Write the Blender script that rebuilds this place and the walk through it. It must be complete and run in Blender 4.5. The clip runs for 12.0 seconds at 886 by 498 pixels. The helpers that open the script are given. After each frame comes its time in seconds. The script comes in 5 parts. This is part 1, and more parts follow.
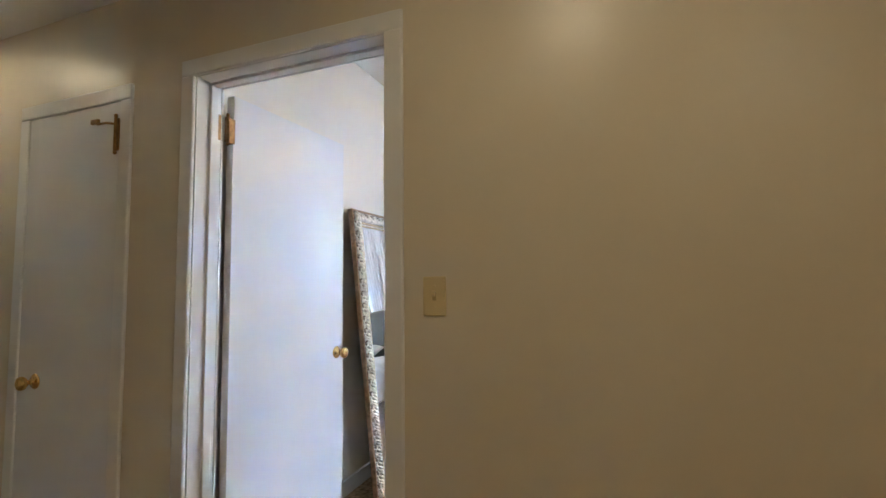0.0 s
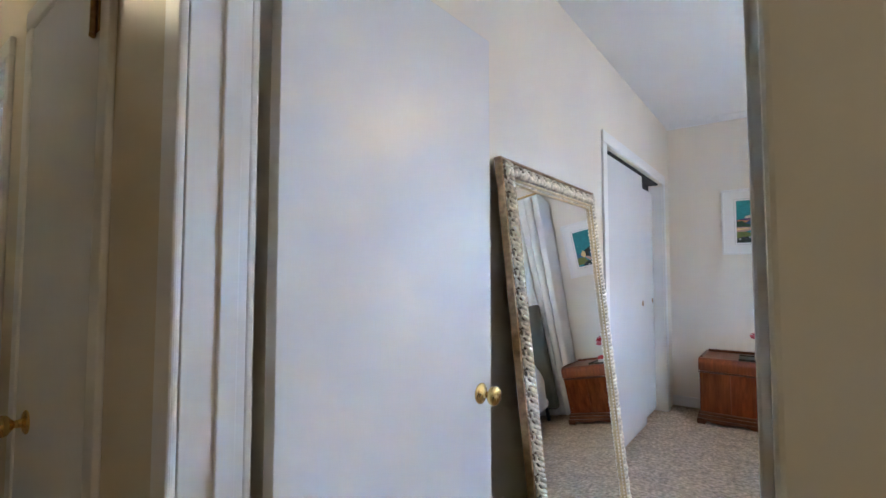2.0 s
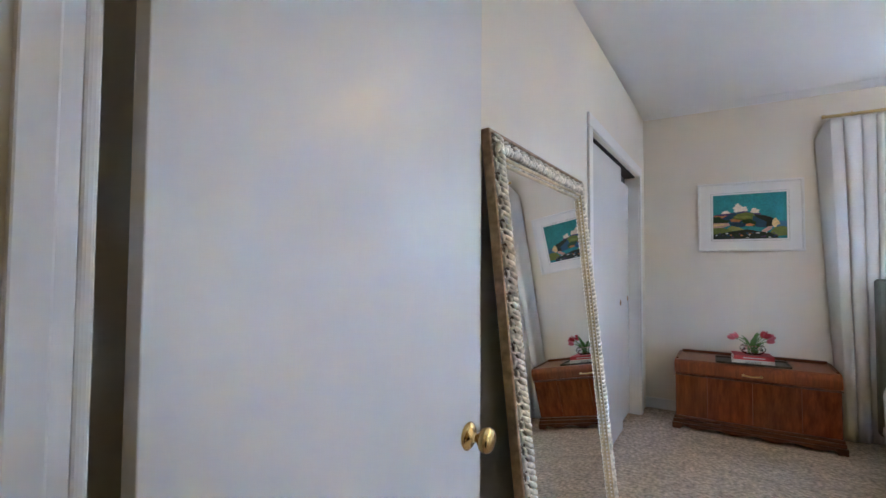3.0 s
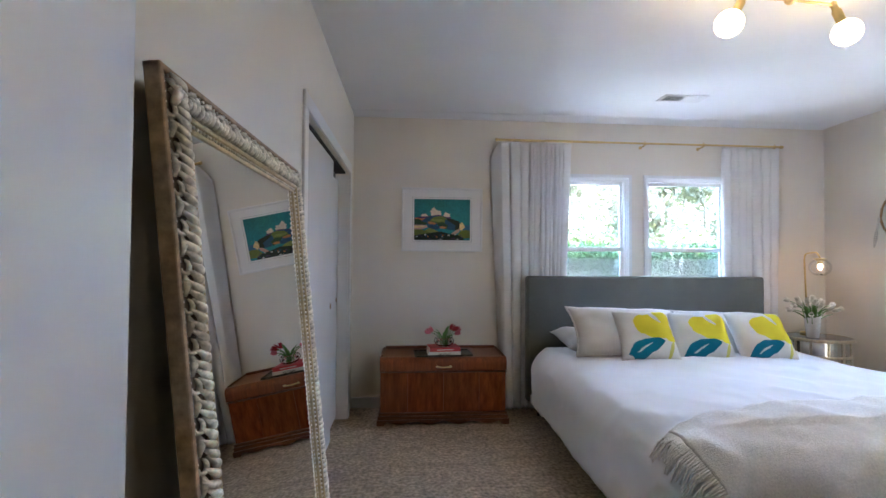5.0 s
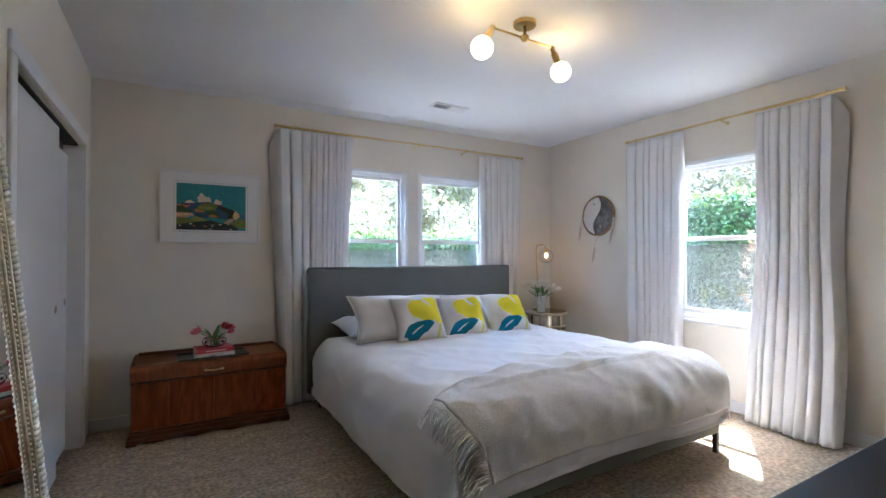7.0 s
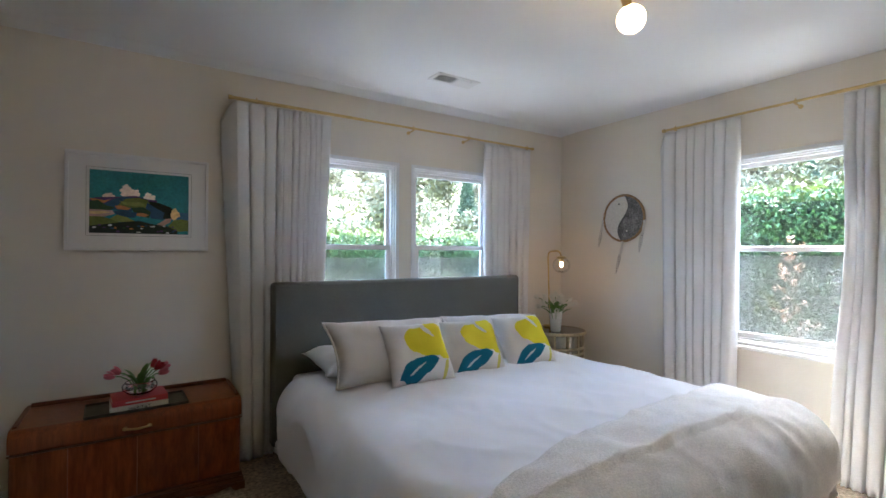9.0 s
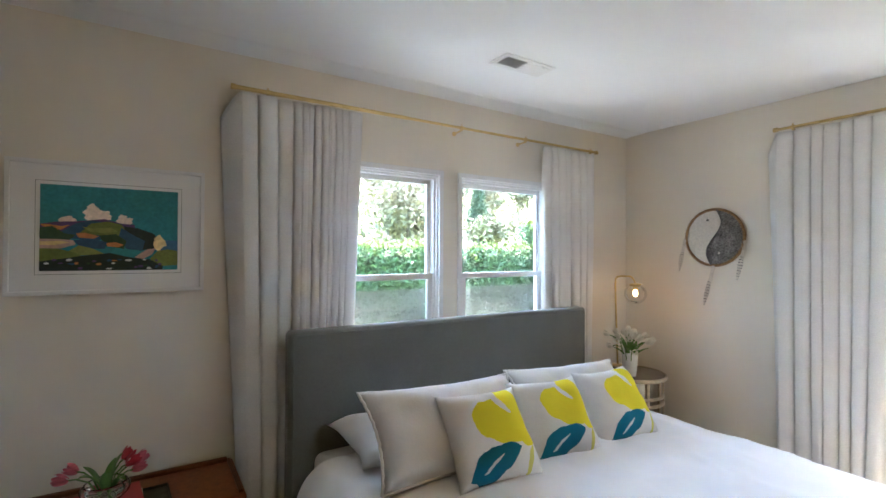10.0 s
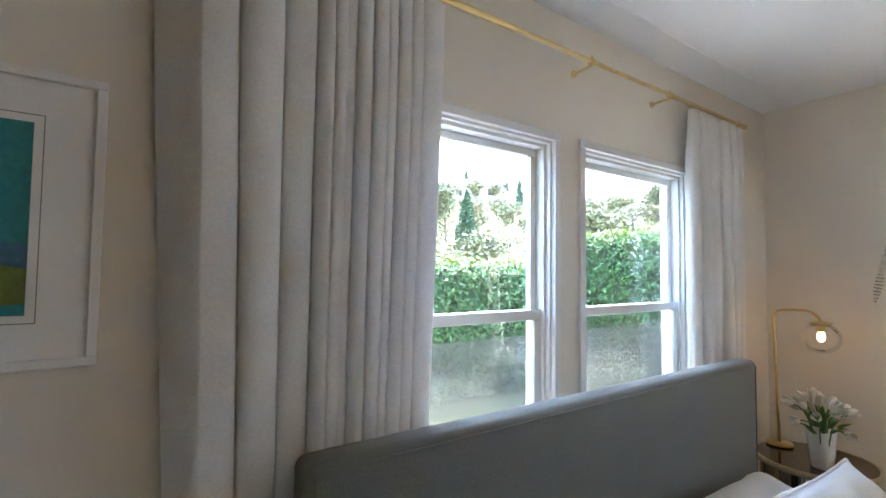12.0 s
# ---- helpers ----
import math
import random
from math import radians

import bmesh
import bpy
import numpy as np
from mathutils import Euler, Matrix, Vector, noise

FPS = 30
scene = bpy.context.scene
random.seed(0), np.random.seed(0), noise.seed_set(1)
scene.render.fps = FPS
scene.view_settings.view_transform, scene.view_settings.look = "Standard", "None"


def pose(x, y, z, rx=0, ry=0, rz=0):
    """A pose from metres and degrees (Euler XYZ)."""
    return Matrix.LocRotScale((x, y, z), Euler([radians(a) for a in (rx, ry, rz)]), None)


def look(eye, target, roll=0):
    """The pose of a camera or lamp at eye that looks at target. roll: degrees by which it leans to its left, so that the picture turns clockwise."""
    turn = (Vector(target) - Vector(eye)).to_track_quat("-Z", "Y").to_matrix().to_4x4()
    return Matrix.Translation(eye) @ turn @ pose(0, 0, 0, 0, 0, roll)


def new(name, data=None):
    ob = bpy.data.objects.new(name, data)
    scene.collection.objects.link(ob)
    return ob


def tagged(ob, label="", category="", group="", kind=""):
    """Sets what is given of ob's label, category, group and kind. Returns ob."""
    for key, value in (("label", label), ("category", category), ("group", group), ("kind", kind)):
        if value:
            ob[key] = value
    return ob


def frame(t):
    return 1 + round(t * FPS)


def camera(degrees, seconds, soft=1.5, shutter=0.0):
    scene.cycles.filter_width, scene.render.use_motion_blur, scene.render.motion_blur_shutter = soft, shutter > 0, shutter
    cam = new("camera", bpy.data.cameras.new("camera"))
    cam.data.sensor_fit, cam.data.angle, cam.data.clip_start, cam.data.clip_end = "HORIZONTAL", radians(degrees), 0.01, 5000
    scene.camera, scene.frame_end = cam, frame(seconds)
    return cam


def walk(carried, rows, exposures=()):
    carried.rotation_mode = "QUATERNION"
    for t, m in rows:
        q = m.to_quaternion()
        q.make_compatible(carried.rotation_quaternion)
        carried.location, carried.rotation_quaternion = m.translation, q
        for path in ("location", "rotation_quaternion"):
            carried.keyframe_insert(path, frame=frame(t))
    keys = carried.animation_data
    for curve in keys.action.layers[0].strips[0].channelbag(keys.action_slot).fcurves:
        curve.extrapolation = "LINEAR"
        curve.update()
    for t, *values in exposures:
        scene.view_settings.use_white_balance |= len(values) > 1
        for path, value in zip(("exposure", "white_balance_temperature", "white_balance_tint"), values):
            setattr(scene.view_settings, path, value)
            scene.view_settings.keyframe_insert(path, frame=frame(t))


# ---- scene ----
cam = camera(87.6, 12.0)
PATH = [
    (0, (1.447, -1.232, 1.27), (0.731, 0.63, 1.41), -0.6),
    (0.5, (1.336, -0.934, 1.273), (0.292, 0.766, 1.412), -0.6),
    (1, (1.144, -0.701, 1.28), (-0.018, 0.922, 1.405), -0.4),
    (1.5, (0.972, -0.522, 1.27), (-0.229, 1.073, 1.39), -0.3),
    (2, (0.801, -0.353, 1.271), (-0.396, 1.245, 1.376), 0.0),
    (2.5, (0.663, -0.236, 1.281), (-0.51, 1.381, 1.373), 0.2),
    (4.5, (0.388, 0.306, 1.343), (0.193, 2.296, 1.395), 0.5),
    (5, (0.386, 0.311, 1.36), (0.531, 2.306, 1.409), 0.4),
    (5.5, (0.415, 0.28, 1.359), (0.881, 2.225, 1.405), 0.3),
    (6, (0.408, 0.268, 1.357), (1.134, 2.131, 1.392), 0.1),
    (6.5, (0.408, 0.257, 1.34), (1.316, 2.038, 1.372), -0.1),
    (7, (0.402, 0.268, 1.333), (1.413, 1.994, 1.36), -0.1),
    (9, (0.682, 1.131, 1.447), (1.78, 2.802, 1.457), 0.3),
    (9.5, (0.808, 1.526, 1.614), (1.899, 3.202, 1.624), 0.4),
    (10, (0.827, 1.968, 1.636), (1.904, 3.653, 1.654), 0.3),
    (10.5, (0.853, 2.378, 1.638), (1.916, 4.072, 1.654), 0.5),
    (11, (0.916, 2.768, 1.649), (1.99, 4.455, 1.687), 0.5),
    (11.5, (0.984, 3.133, 1.656), (2.087, 4.801, 1.724), 0.5),
    (12, (1.096, 3.404, 1.647), (2.248, 5.036, 1.739), 0.7),
]
EXPOSURES = [(0.0, 6.88, 5200, 7), (1.0, 6.80, 5150, 7), (2.5, 6.38, 5300, 7), (4.5, 5.78, 5500, 8), (5.5, 5.45, 5550, 8), (7.0, 5.18, 5650, 8), (9.0, 4.90, 6000, 6), (9.5, 4.99, 6150, 5), (10.0, 5.29, 6300, 4), (11.5, 5.26, 6300, 4), (12.0, 5.10, 6250, 5)]
walk(cam, [(t, look(eye, target, roll)) for t, eye, target, roll in PATH], EXPOSURES)

# ---- world, sun, exposure ----
SUN_AZ, SUN_EL = math.atan2(0.44, 0.898), radians(57.0)
world = bpy.data.worlds.new("sky")
scene.world = world
world.use_nodes = True
wn = world.node_tree
sky = wn.nodes.new("ShaderNodeTexSky")
sky.sky_type, sky.sun_disc = "NISHITA", False
sky.sun_elevation, sky.sun_rotation = SUN_EL, radians(90) - SUN_AZ
wn.links.new(sky.outputs[0], wn.nodes["Background"].inputs[0])
wn.nodes["Background"].inputs[1].default_value = 0.15
sun = new("sun", bpy.data.lights.new("sun", "SUN"))
sun.data.energy, sun.data.angle, sun.data.color = 1.5, radians(0.6), (1.0, 0.95, 0.88)
sun.matrix_world = look((math.cos(SUN_AZ) * math.cos(SUN_EL) * 20, math.sin(SUN_AZ) * math.cos(SUN_EL) * 20, math.sin(SUN_EL) * 20), (0, 0, 0))


# ---- helpers of this scene ----
def material(name, color, rough=0.5, metal=0.0, spec=0.5, grain=0.0, grain_scale=80.0, stain=0.0, stain_scale=3.0, bump=0.0, bump_scale=200.0,
             stretch=(1, 1, 1), sheen=0.0, vary=0.0):
    """Principled material with grain and stains of two sizes and a fine relief, in object space."""
    m = bpy.data.materials.new(name)
    m.use_nodes = True
    nt = m.node_tree
    b = nt.nodes["Principled BSDF"]
    b.inputs["Roughness"].default_value = rough
    b.inputs["Metallic"].default_value = metal
    b.inputs["Specular IOR Level"].default_value = spec
    b.inputs["Sheen Weight"].default_value = sheen
    b.inputs["Base Color"].default_value = (*color, 1)
    if grain or stain or bump or vary:
        co = nt.nodes.new("ShaderNodeTexCoord")
        mp = nt.nodes.new("ShaderNodeMapping")
        mp.inputs["Scale"].default_value = stretch
        nt.links.new(co.outputs["Object"], mp.inputs[0])
        out = None
        for amount, scale in ((grain, grain_scale), (stain, stain_scale)):
            if not amount:
                continue
            n = nt.nodes.new("ShaderNodeTexNoise")
            n.inputs["Scale"].default_value = scale
            n.inputs["Detail"].default_value = 5
            nt.links.new(mp.outputs[0], n.inputs["Vector"])
            r = nt.nodes.new("ShaderNodeMapRange")
            r.inputs[1].default_value, r.inputs[2].default_value = 0.3, 0.7
            r.inputs[3].default_value, r.inputs[4].default_value = 1 - amount, 1 + amount
            nt.links.new(n.outputs[0], r.inputs[0])
            if out is None:
                out = r.outputs[0]
            else:
                mul = nt.nodes.new("ShaderNodeMath")
                mul.operation = "MULTIPLY"
                nt.links.new(out, mul.inputs[0])
                nt.links.new(r.outputs[0], mul.inputs[1])
                out = mul.outputs[0]
        if vary:
            g = nt.nodes.new("ShaderNodeNewGeometry")
            r = nt.nodes.new("ShaderNodeMapRange")
            r.inputs[3].default_value, r.inputs[4].default_value = 1 - vary, 1 + vary
            nt.links.new(g.outputs["Random Per Island"], r.inputs[0])
            if out is None:
                out = r.outputs[0]
            else:
                mul = nt.nodes.new("ShaderNodeMath")
                mul.operation = "MULTIPLY"
                nt.links.new(out, mul.inputs[0])
                nt.links.new(r.outputs[0], mul.inputs[1])
                out = mul.outputs[0]
        if out is not None:
            v = nt.nodes.new("ShaderNodeVectorMath")
            v.operation = "SCALE"
            v.inputs[0].default_value = color
            nt.links.new(out, v.inputs["Scale"])
            nt.links.new(v.outputs[0], b.inputs["Base Color"])
        if bump:
            n = nt.nodes.new("ShaderNodeTexNoise")
            n.inputs["Scale"].default_value = bump_scale
            n.inputs["Detail"].default_value = 4
            nt.links.new(mp.outputs[0], n.inputs["Vector"])
            bp = nt.nodes.new("ShaderNodeBump")
            bp.inputs["Strength"].default_value = bump
            bp.inputs["Distance"].default_value = 0.004
            nt.links.new(n.outputs[0], bp.inputs["Height"])
            nt.links.new(bp.outputs[0], b.inputs["Normal"])
    return m


def glowing(name, color, strength):
    m = bpy.data.materials.new(name)
    m.use_nodes = True
    b = m.node_tree.nodes["Principled BSDF"]
    b.inputs["Base Color"].default_value = (*color, 1)
    b.inputs["Emission Color"].default_value = (*color, 1)
    b.inputs["Emission Strength"].default_value = strength
    return m


def glass(name, tint=(1, 1, 1), ior=1.45, rough=0.0):
    m = bpy.data.materials.new(name)
    m.use_nodes = True
    b = m.node_tree.nodes["Principled BSDF"]
    b.inputs["Base Color"].default_value = (*tint, 1)
    b.inputs["Transmission Weight"].default_value = 1
    b.inputs["Roughness"].default_value = rough
    b.inputs["IOR"].default_value = ior
    return m


def part(name, bm, mat, parent=None, label="", smooth=False):
    me = bpy.data.meshes.new(name)
    if smooth:
        for f in bm.faces:
            f.smooth = True
    bm.to_mesh(me)
    bm.free()
    for m in mat if isinstance(mat, (list, tuple)) else [mat]:
        me.materials.append(m)
    ob = new(name, me)
    if parent is not None:
        ob.parent = parent
    return tagged(ob, label)


def thing(name, label, category, m=None, group="", kind=""):
    ob = new(name)
    ob.empty_display_size = 0.1
    if m is not None:
        ob.matrix_world = m
    return tagged(ob, label, category, group, kind)


def box(bm, x0, x1, y0, y1, z0, z1, bevel=0.0, seg=2, mi=0):
    r = bmesh.ops.create_cube(bm, size=1.0)
    vs = r["verts"]
    for v in vs:
        v.co = Vector(((x0 + x1) / 2 + v.co.x * (x1 - x0), (y0 + y1) / 2 + v.co.y * (y1 - y0), (z0 + z1) / 2 + v.co.z * (z1 - z0)))
    fs = {f for v in vs for f in v.link_faces}
    for f in fs:
        f.material_index = mi
    if bevel:
        es = list({e for v in vs for e in v.link_edges})
        bmesh.ops.bevel(bm, geom=es, offset=bevel, segments=seg, affect="EDGES", profile=0.5)
    return vs


def boxes(*rows, bevel=0.0, seg=2):
    bm = bmesh.new()
    for r in rows:
        box(bm, *r, bevel=bevel, seg=seg)
    return bm


def lathe(profile, seg=32, bm=None, at=(0, 0, 0)):
    """A turned body from (radius, height) pairs."""
    bm = bm or bmesh.new()
    rings = []
    for r, z in profile:
        if r < 1e-5:
            rings.append([bm.verts.new((at[0], at[1], at[2] + z))])
        else:
            rings.append([bm.verts.new((at[0] + r * math.cos(2 * math.pi * i / seg), at[1] + r * math.sin(2 * math.pi * i / seg), at[2] + z)) for i in range(seg)])
    for a, b in zip(rings, rings[1:]):
        for i in range(seg):
            j = (i + 1) % seg
            q = [a[i % len(a)], a[j % len(a)], b[j % len(b)], b[i % len(b)]]
            q = [v for k, v in enumerate(q) if v not in q[:k]]
            if len(q) > 2:
                bm.faces.new(q)
    return bm


def tube(points, radius, seg=10, bm=None, taper=None):
    """A round bar along points, with closed ends."""
    bm = bm or bmesh.new()
    pts = [Vector(p) for p in points]
    rings, up = [], Vector((0, 0, 1))
    for i, p in enumerate(pts):
        d = (pts[min(i + 1, len(pts) - 1)] - pts[max(i - 1, 0)]).normalized()
        a = d.cross(up if abs(d.z) < 0.95 else Vector((1, 0, 0))).normalized()
        b = d.cross(a)
        r = taper[i] if taper else radius
        rings.append([bm.verts.new(p + a * r * math.cos(2 * math.pi * k / seg) + b * r * math.sin(2 * math.pi * k / seg)) for k in range(seg)])
    for a, b in zip(rings, rings[1:]):
        for k in range(seg):
            bm.faces.new((a[k], a[(k + 1) % seg], b[(k + 1) % seg], b[k]))
    bm.faces.new(rings[0][::-1])
    bm.faces.new(rings[-1])
    return bm


def grid_sheet(nu, nv, f):
    """A sheet of nu x nv cells from f(u, v), u and v in 0..1."""
    bm = bmesh.new()
    vs = [[bm.verts.new(f(i / nu, j / nv)) for j in range(nv + 1)] for i in range(nu + 1)]
    for i in range(nu):
        for j in range(nv):
            bm.faces.new((vs[i][j], vs[i + 1][j], vs[i + 1][j + 1], vs[i][j + 1]))
    return bm


def ball(bm, at, size, sub=2):
    r = bmesh.ops.create_icosphere(bm, subdivisions=sub, radius=1.0)
    for v in r["verts"]:
        v.co = Vector((v.co.x * size[0] + at[0], v.co.y * size[1] + at[1], v.co.z * size[2] + at[2]))
    return r["verts"]


def solid(ob, t, offset=0.0):
    s = ob.modifiers.new("thickness", "SOLIDIFY")
    s.thickness, s.offset = t, offset
    return ob


# ---- materials ----
M_WALL = material("wall_paint", (0.80, 0.745, 0.655), 0.55, spec=0.4, stain=0.03, stain_scale=1.2, bump=0.12, bump_scale=60)
M_HALL = material("hall_paint", (0.67, 0.595, 0.465), 0.36, spec=0.5, stain=0.03, stain_scale=1.2, bump=0.10, bump_scale=50)
M_CEIL = material("ceiling_paint", (0.88, 0.88, 0.88), 0.7, stain=0.03, stain_scale=0.9, bump=0.25, bump_scale=40)
M_TRIM = material("trim_paint", (0.78, 0.77, 0.76), 0.28, stain=0.02, stain_scale=4, bump=0.05, bump_scale=30)
M_DOOR = material("door_paint", (0.81, 0.81, 0.82), 0.25, stain=0.02, stain_scale=2, bump=0.08, bump_scale=25)
M_VINYL = material("window_vinyl", (0.80, 0.80, 0.80), 0.35, stain=0.02, stain_scale=6)
M_BRASS = material("brass", (0.72, 0.50, 0.18), 0.22, metal=1.0, stain=0.12, stain_scale=20)
M_OLDBRASS = material("aged_brass", (0.28, 0.165, 0.065), 0.4, metal=1.0, grain=0.3, grain_scale=60)
M_GOLD = material("satin_gold", (0.70, 0.53, 0.25), 0.32, metal=1.0, stain=0.1, stain_scale=15)
M_CARPET = material("carpet_pile", (0.43, 0.34, 0.25), 0.95, spec=0.1, grain=0.50, grain_scale=42, stain=0.2, stain_scale=11, bump=1.0, bump_scale=70, sheen=0.2)
M_GLASS = glass("pane_glass")
M_MIRROR = material("mirror_silver", (0.92, 0.93, 0.92), 0.01, metal=1.0)
M_CURTAIN = material("curtain_linen", (0.82, 0.81, 0.80), 0.85, spec=0.2, grain=0.06, grain_scale=160, stain=0.03, stain_scale=4, bump=0.3, bump_scale=300, sheen=0.2)
nt = M_CURTAIN.node_tree
tl = nt.nodes.new("ShaderNodeBsdfTranslucent")
tl.inputs[0].default_value = (0.88, 0.88, 0.88, 1)
mx = nt.nodes.new("ShaderNodeMixShader")
mx.inputs[0].default_value = 0.12
nt.links.new(nt.nodes["Principled BSDF"].outputs[0], mx.inputs[1])
nt.links.new(tl.outputs[0], mx.inputs[2])
nt.links.new(mx.outputs[0], nt.nodes["Material Output"].inputs[0])
M_GREYFAB = material("grey_upholstery", (0.150, 0.155, 0.140), 0.8, spec=0.25, grain=0.16, grain_scale=300, stain=0.06, stain_scale=5, bump=0.35, bump_scale=350, sheen=0.3)
M_DUVET = material("white_cotton", (0.86, 0.85, 0.855), 0.85, spec=0.2, stain=0.02, stain_scale=5, bump=0.8, bump_scale=8, sheen=0.1)
M_SHAM = material("natural_linen", (0.74, 0.70, 0.66), 0.9, spec=0.15, grain=0.05, grain_scale=250, bump=0.35, bump_scale=35, sheen=0.1)
M_THROW = material("woollen_throw", (0.85, 0.82, 0.78), 0.95, spec=0.1, grain=0.10, grain_scale=120, stain=0.06, stain_scale=8, bump=0.7, bump_scale=160, sheen=0.4)
M_PALEWOOD = material("oak_frame", (0.5, 0.3, 0.13), 0.5, grain=0.2, grain_scale=12, stretch=(1, 1, 8))
M_WALNUT = material("walnut_veneer", (0.225, 0.058, 0.016), 0.3, grain=0.16, grain_scale=14, stain=0.25, stain_scale=4, stretch=(9, 9, 1), bump=0.05, bump_scale=60)
M_WALNUTD = material("dark_walnut", (0.13, 0.040, 0.014), 0.32, grain=0.3, grain_scale=16, stain=0.2, stain_scale=4, stretch=(1, 9, 9))
M_DARKLEG = material("dark_metal", (0.035, 0.035, 0.04), 0.4, metal=0.6, grain=0.1)
M_SILVERLEAF = material("silver_leaf_frame", (0.84, 0.78, 0.67), 0.36, metal=0.40, grain=0.35, grain_scale=60, stain=0.2, stain_scale=12, bump=0.35, bump_scale=120)
M_GILTWOOD = material("dark_gilt_wood", (0.34, 0.225, 0.125), 0.45, metal=0.25, grain=0.3, grain_scale=40, stain=0.2, stain_scale=10, bump=0.2, bump_scale=90)
M_BLACKWOOD = material("black_lacquered_wood", (0.012, 0.012, 0.020), 0.5, spec=0.25, grain=0.2, grain_scale=30, stretch=(1, 8, 8))
M_BULB = glowing("lit_bulb", (1.0, 0.66, 0.28), 0.66)
M_FILAMENT = glowing("lit_filament", (1.0, 0.55, 0.20), 1.4)
M_IVORY = material("ivory_plastic", (0.62, 0.50, 0.26), 0.35, stain=0.04, stain_scale=15)
M_WHITEFRAME = material("white_frame", (0.80, 0.79, 0.78), 0.4, stain=0.02, stain_scale=5)
M_MAT = material("mat_board", (0.82, 0.81, 0.80), 0.8, grain=0.02, grain_scale=200)
M_CERAMIC = material("white_ceramic", (0.80, 0.80, 0.80), 0.25, stain=0.02)
# near-black that stands in for the shade of holes and hollows
M_SHADEBLACK = material("shade_black", (0.03, 0.03, 0.03), 0.8, grain=0.2)
M_STUCCO = material("stucco", (0.55, 0.52, 0.47), 0.9, grain=0.1, bump=0.5, bump_scale=60)

# ---- structure ----
XL, XR, YS, YB, H = -0.14, 4.53, 0.115, 4.64, 2.71
HX0, HX1, HY0, HH = -3.6, 2.9, -2.1, 2.44


def wall(name, axis, a0, a1, t0, t1, z0, z1, openings, mat, label):
    """A wall along x or y from a0 to a1, t0..t1 thick, with openings (from, to, sill, head)."""
    bm = bmesh.new()

    def piece(p, q, lo, hi):
        if q - p > 1e-4 and hi - lo > 1e-4:
            box(bm, *((p, q, t0, t1) if axis == "x" else (t0, t1, p, q)), lo, hi)
    at = a0
    for p, q, lo, hi in sorted(openings):
        piece(at, p, z0, z1)
        piece(p, q, z0, lo)
        piece(p, q, hi, z1)
        at = q
    piece(at, a1, z0, z1)
    bmesh.ops.remove_doubles(bm, verts=bm.verts, dist=1e-5)
    return tagged(part(name, bm, mat), label, "wall", kind="structure")


W1, W2, W3 = (1.63, 2.532, 0.74, 2.20), (2.653, 3.555, 0.74, 2.20), (2.07, 2.97, 0.74, 2.19)
DOOR, HDOOR, FDOOR = (-0.02, 0.81, 0.0, 2.06), (-1.005, -0.375, 0.0, 2.025), (-1.98, -1.30, 0.0, 2.025)
CLOSET = (2.67, 4.34, 0.0, 2.115)
wall("wall_north", "x", -1.0, XR + 0.16, YB, YB + 0.16, -0.4, H + 0.12, [W1, W2], M_WALL, "warm cream painted bedroom wall with two windows")
wall("wall_east", "y", YS - 0.07, YB, XR, XR + 0.16, -0.4, H + 0.12, [W3], M_WALL, "warm cream painted bedroom wall with one window")
wall("wall_west", "y", YS, YB, XL - 0.12, XL, 0, H + 0.12, [CLOSET], M_WALL, "warm cream painted wall with a closet opening")
wall("wall_south", "x", XL - 0.12, XR, 0.08, YS, 0, H + 0.12, [DOOR], M_WALL, "warm cream painted bedroom wall beside the door")
wall("wall_hall_north", "x", HX0, HX1, 0.0, 0.08, 0, HH + 0.1, [DOOR, HDOOR, FDOOR], M_HALL, "tan painted hallway wall with white doors")
wall("wall_hall_south", "x", HX0, HX1, HY0 - 0.1, HY0, 0, HH + 0.1, [], M_HALL, "tan painted hallway wall")
wall("wall_hall_west", "y", HY0, 0.0, HX0 - 0.1, HX0, 0, HH + 0.1, [], M_HALL, "tan painted end wall of the hallway")
wall("wall_hall_east", "y", HY0, 0.0, HX1, HX1 + 0.1, 0, HH + 0.1, [], M_HALL, "tan painted end wall of the hallway")
wall("wall_closet_back", "y", 2.5, YB, -0.97, -0.90, 0, H, [], M_WALL, "painted back wall of the closet")
wall("wall_closet_side", "x", -0.90, XL - 0.12, 2.43, 2.5, 0, H, [], M_WALL, "painted side wall of the closet")
wall("wall_hall_closet", "x", -1.25, XL - 0.12, 0.75, 0.80, 0, HH, [], M_WALL, "painted back wall of a hallway closet")
# the opening is unseen, added to let daylight into the side room
wall("wall_side_room_west", "y", 0.08, 2.6, -2.75, -2.65, 0, HH, [(1.0, 1.5, 1.2, 1.9)], M_CEIL, "white painted wall of the room across the hallway end")
wall("wall_side_room_east", "y", 0.08, 2.6, -1.28, -1.25, 0, HH, [], M_CEIL, "white painted wall of the room across the hallway end")
wall("wall_side_room_north", "x", -2.65, -1.28, 2.5, 2.6, 0, HH, [], M_CEIL, "white painted wall of the room across the hallway end")


def slab(name, x0, x1, y0, y1, z0, z1, mat, label, category):
    return tagged(part(name, boxes((x0, x1, y0, y1, z0, z1)), mat), label, category, kind="structure")


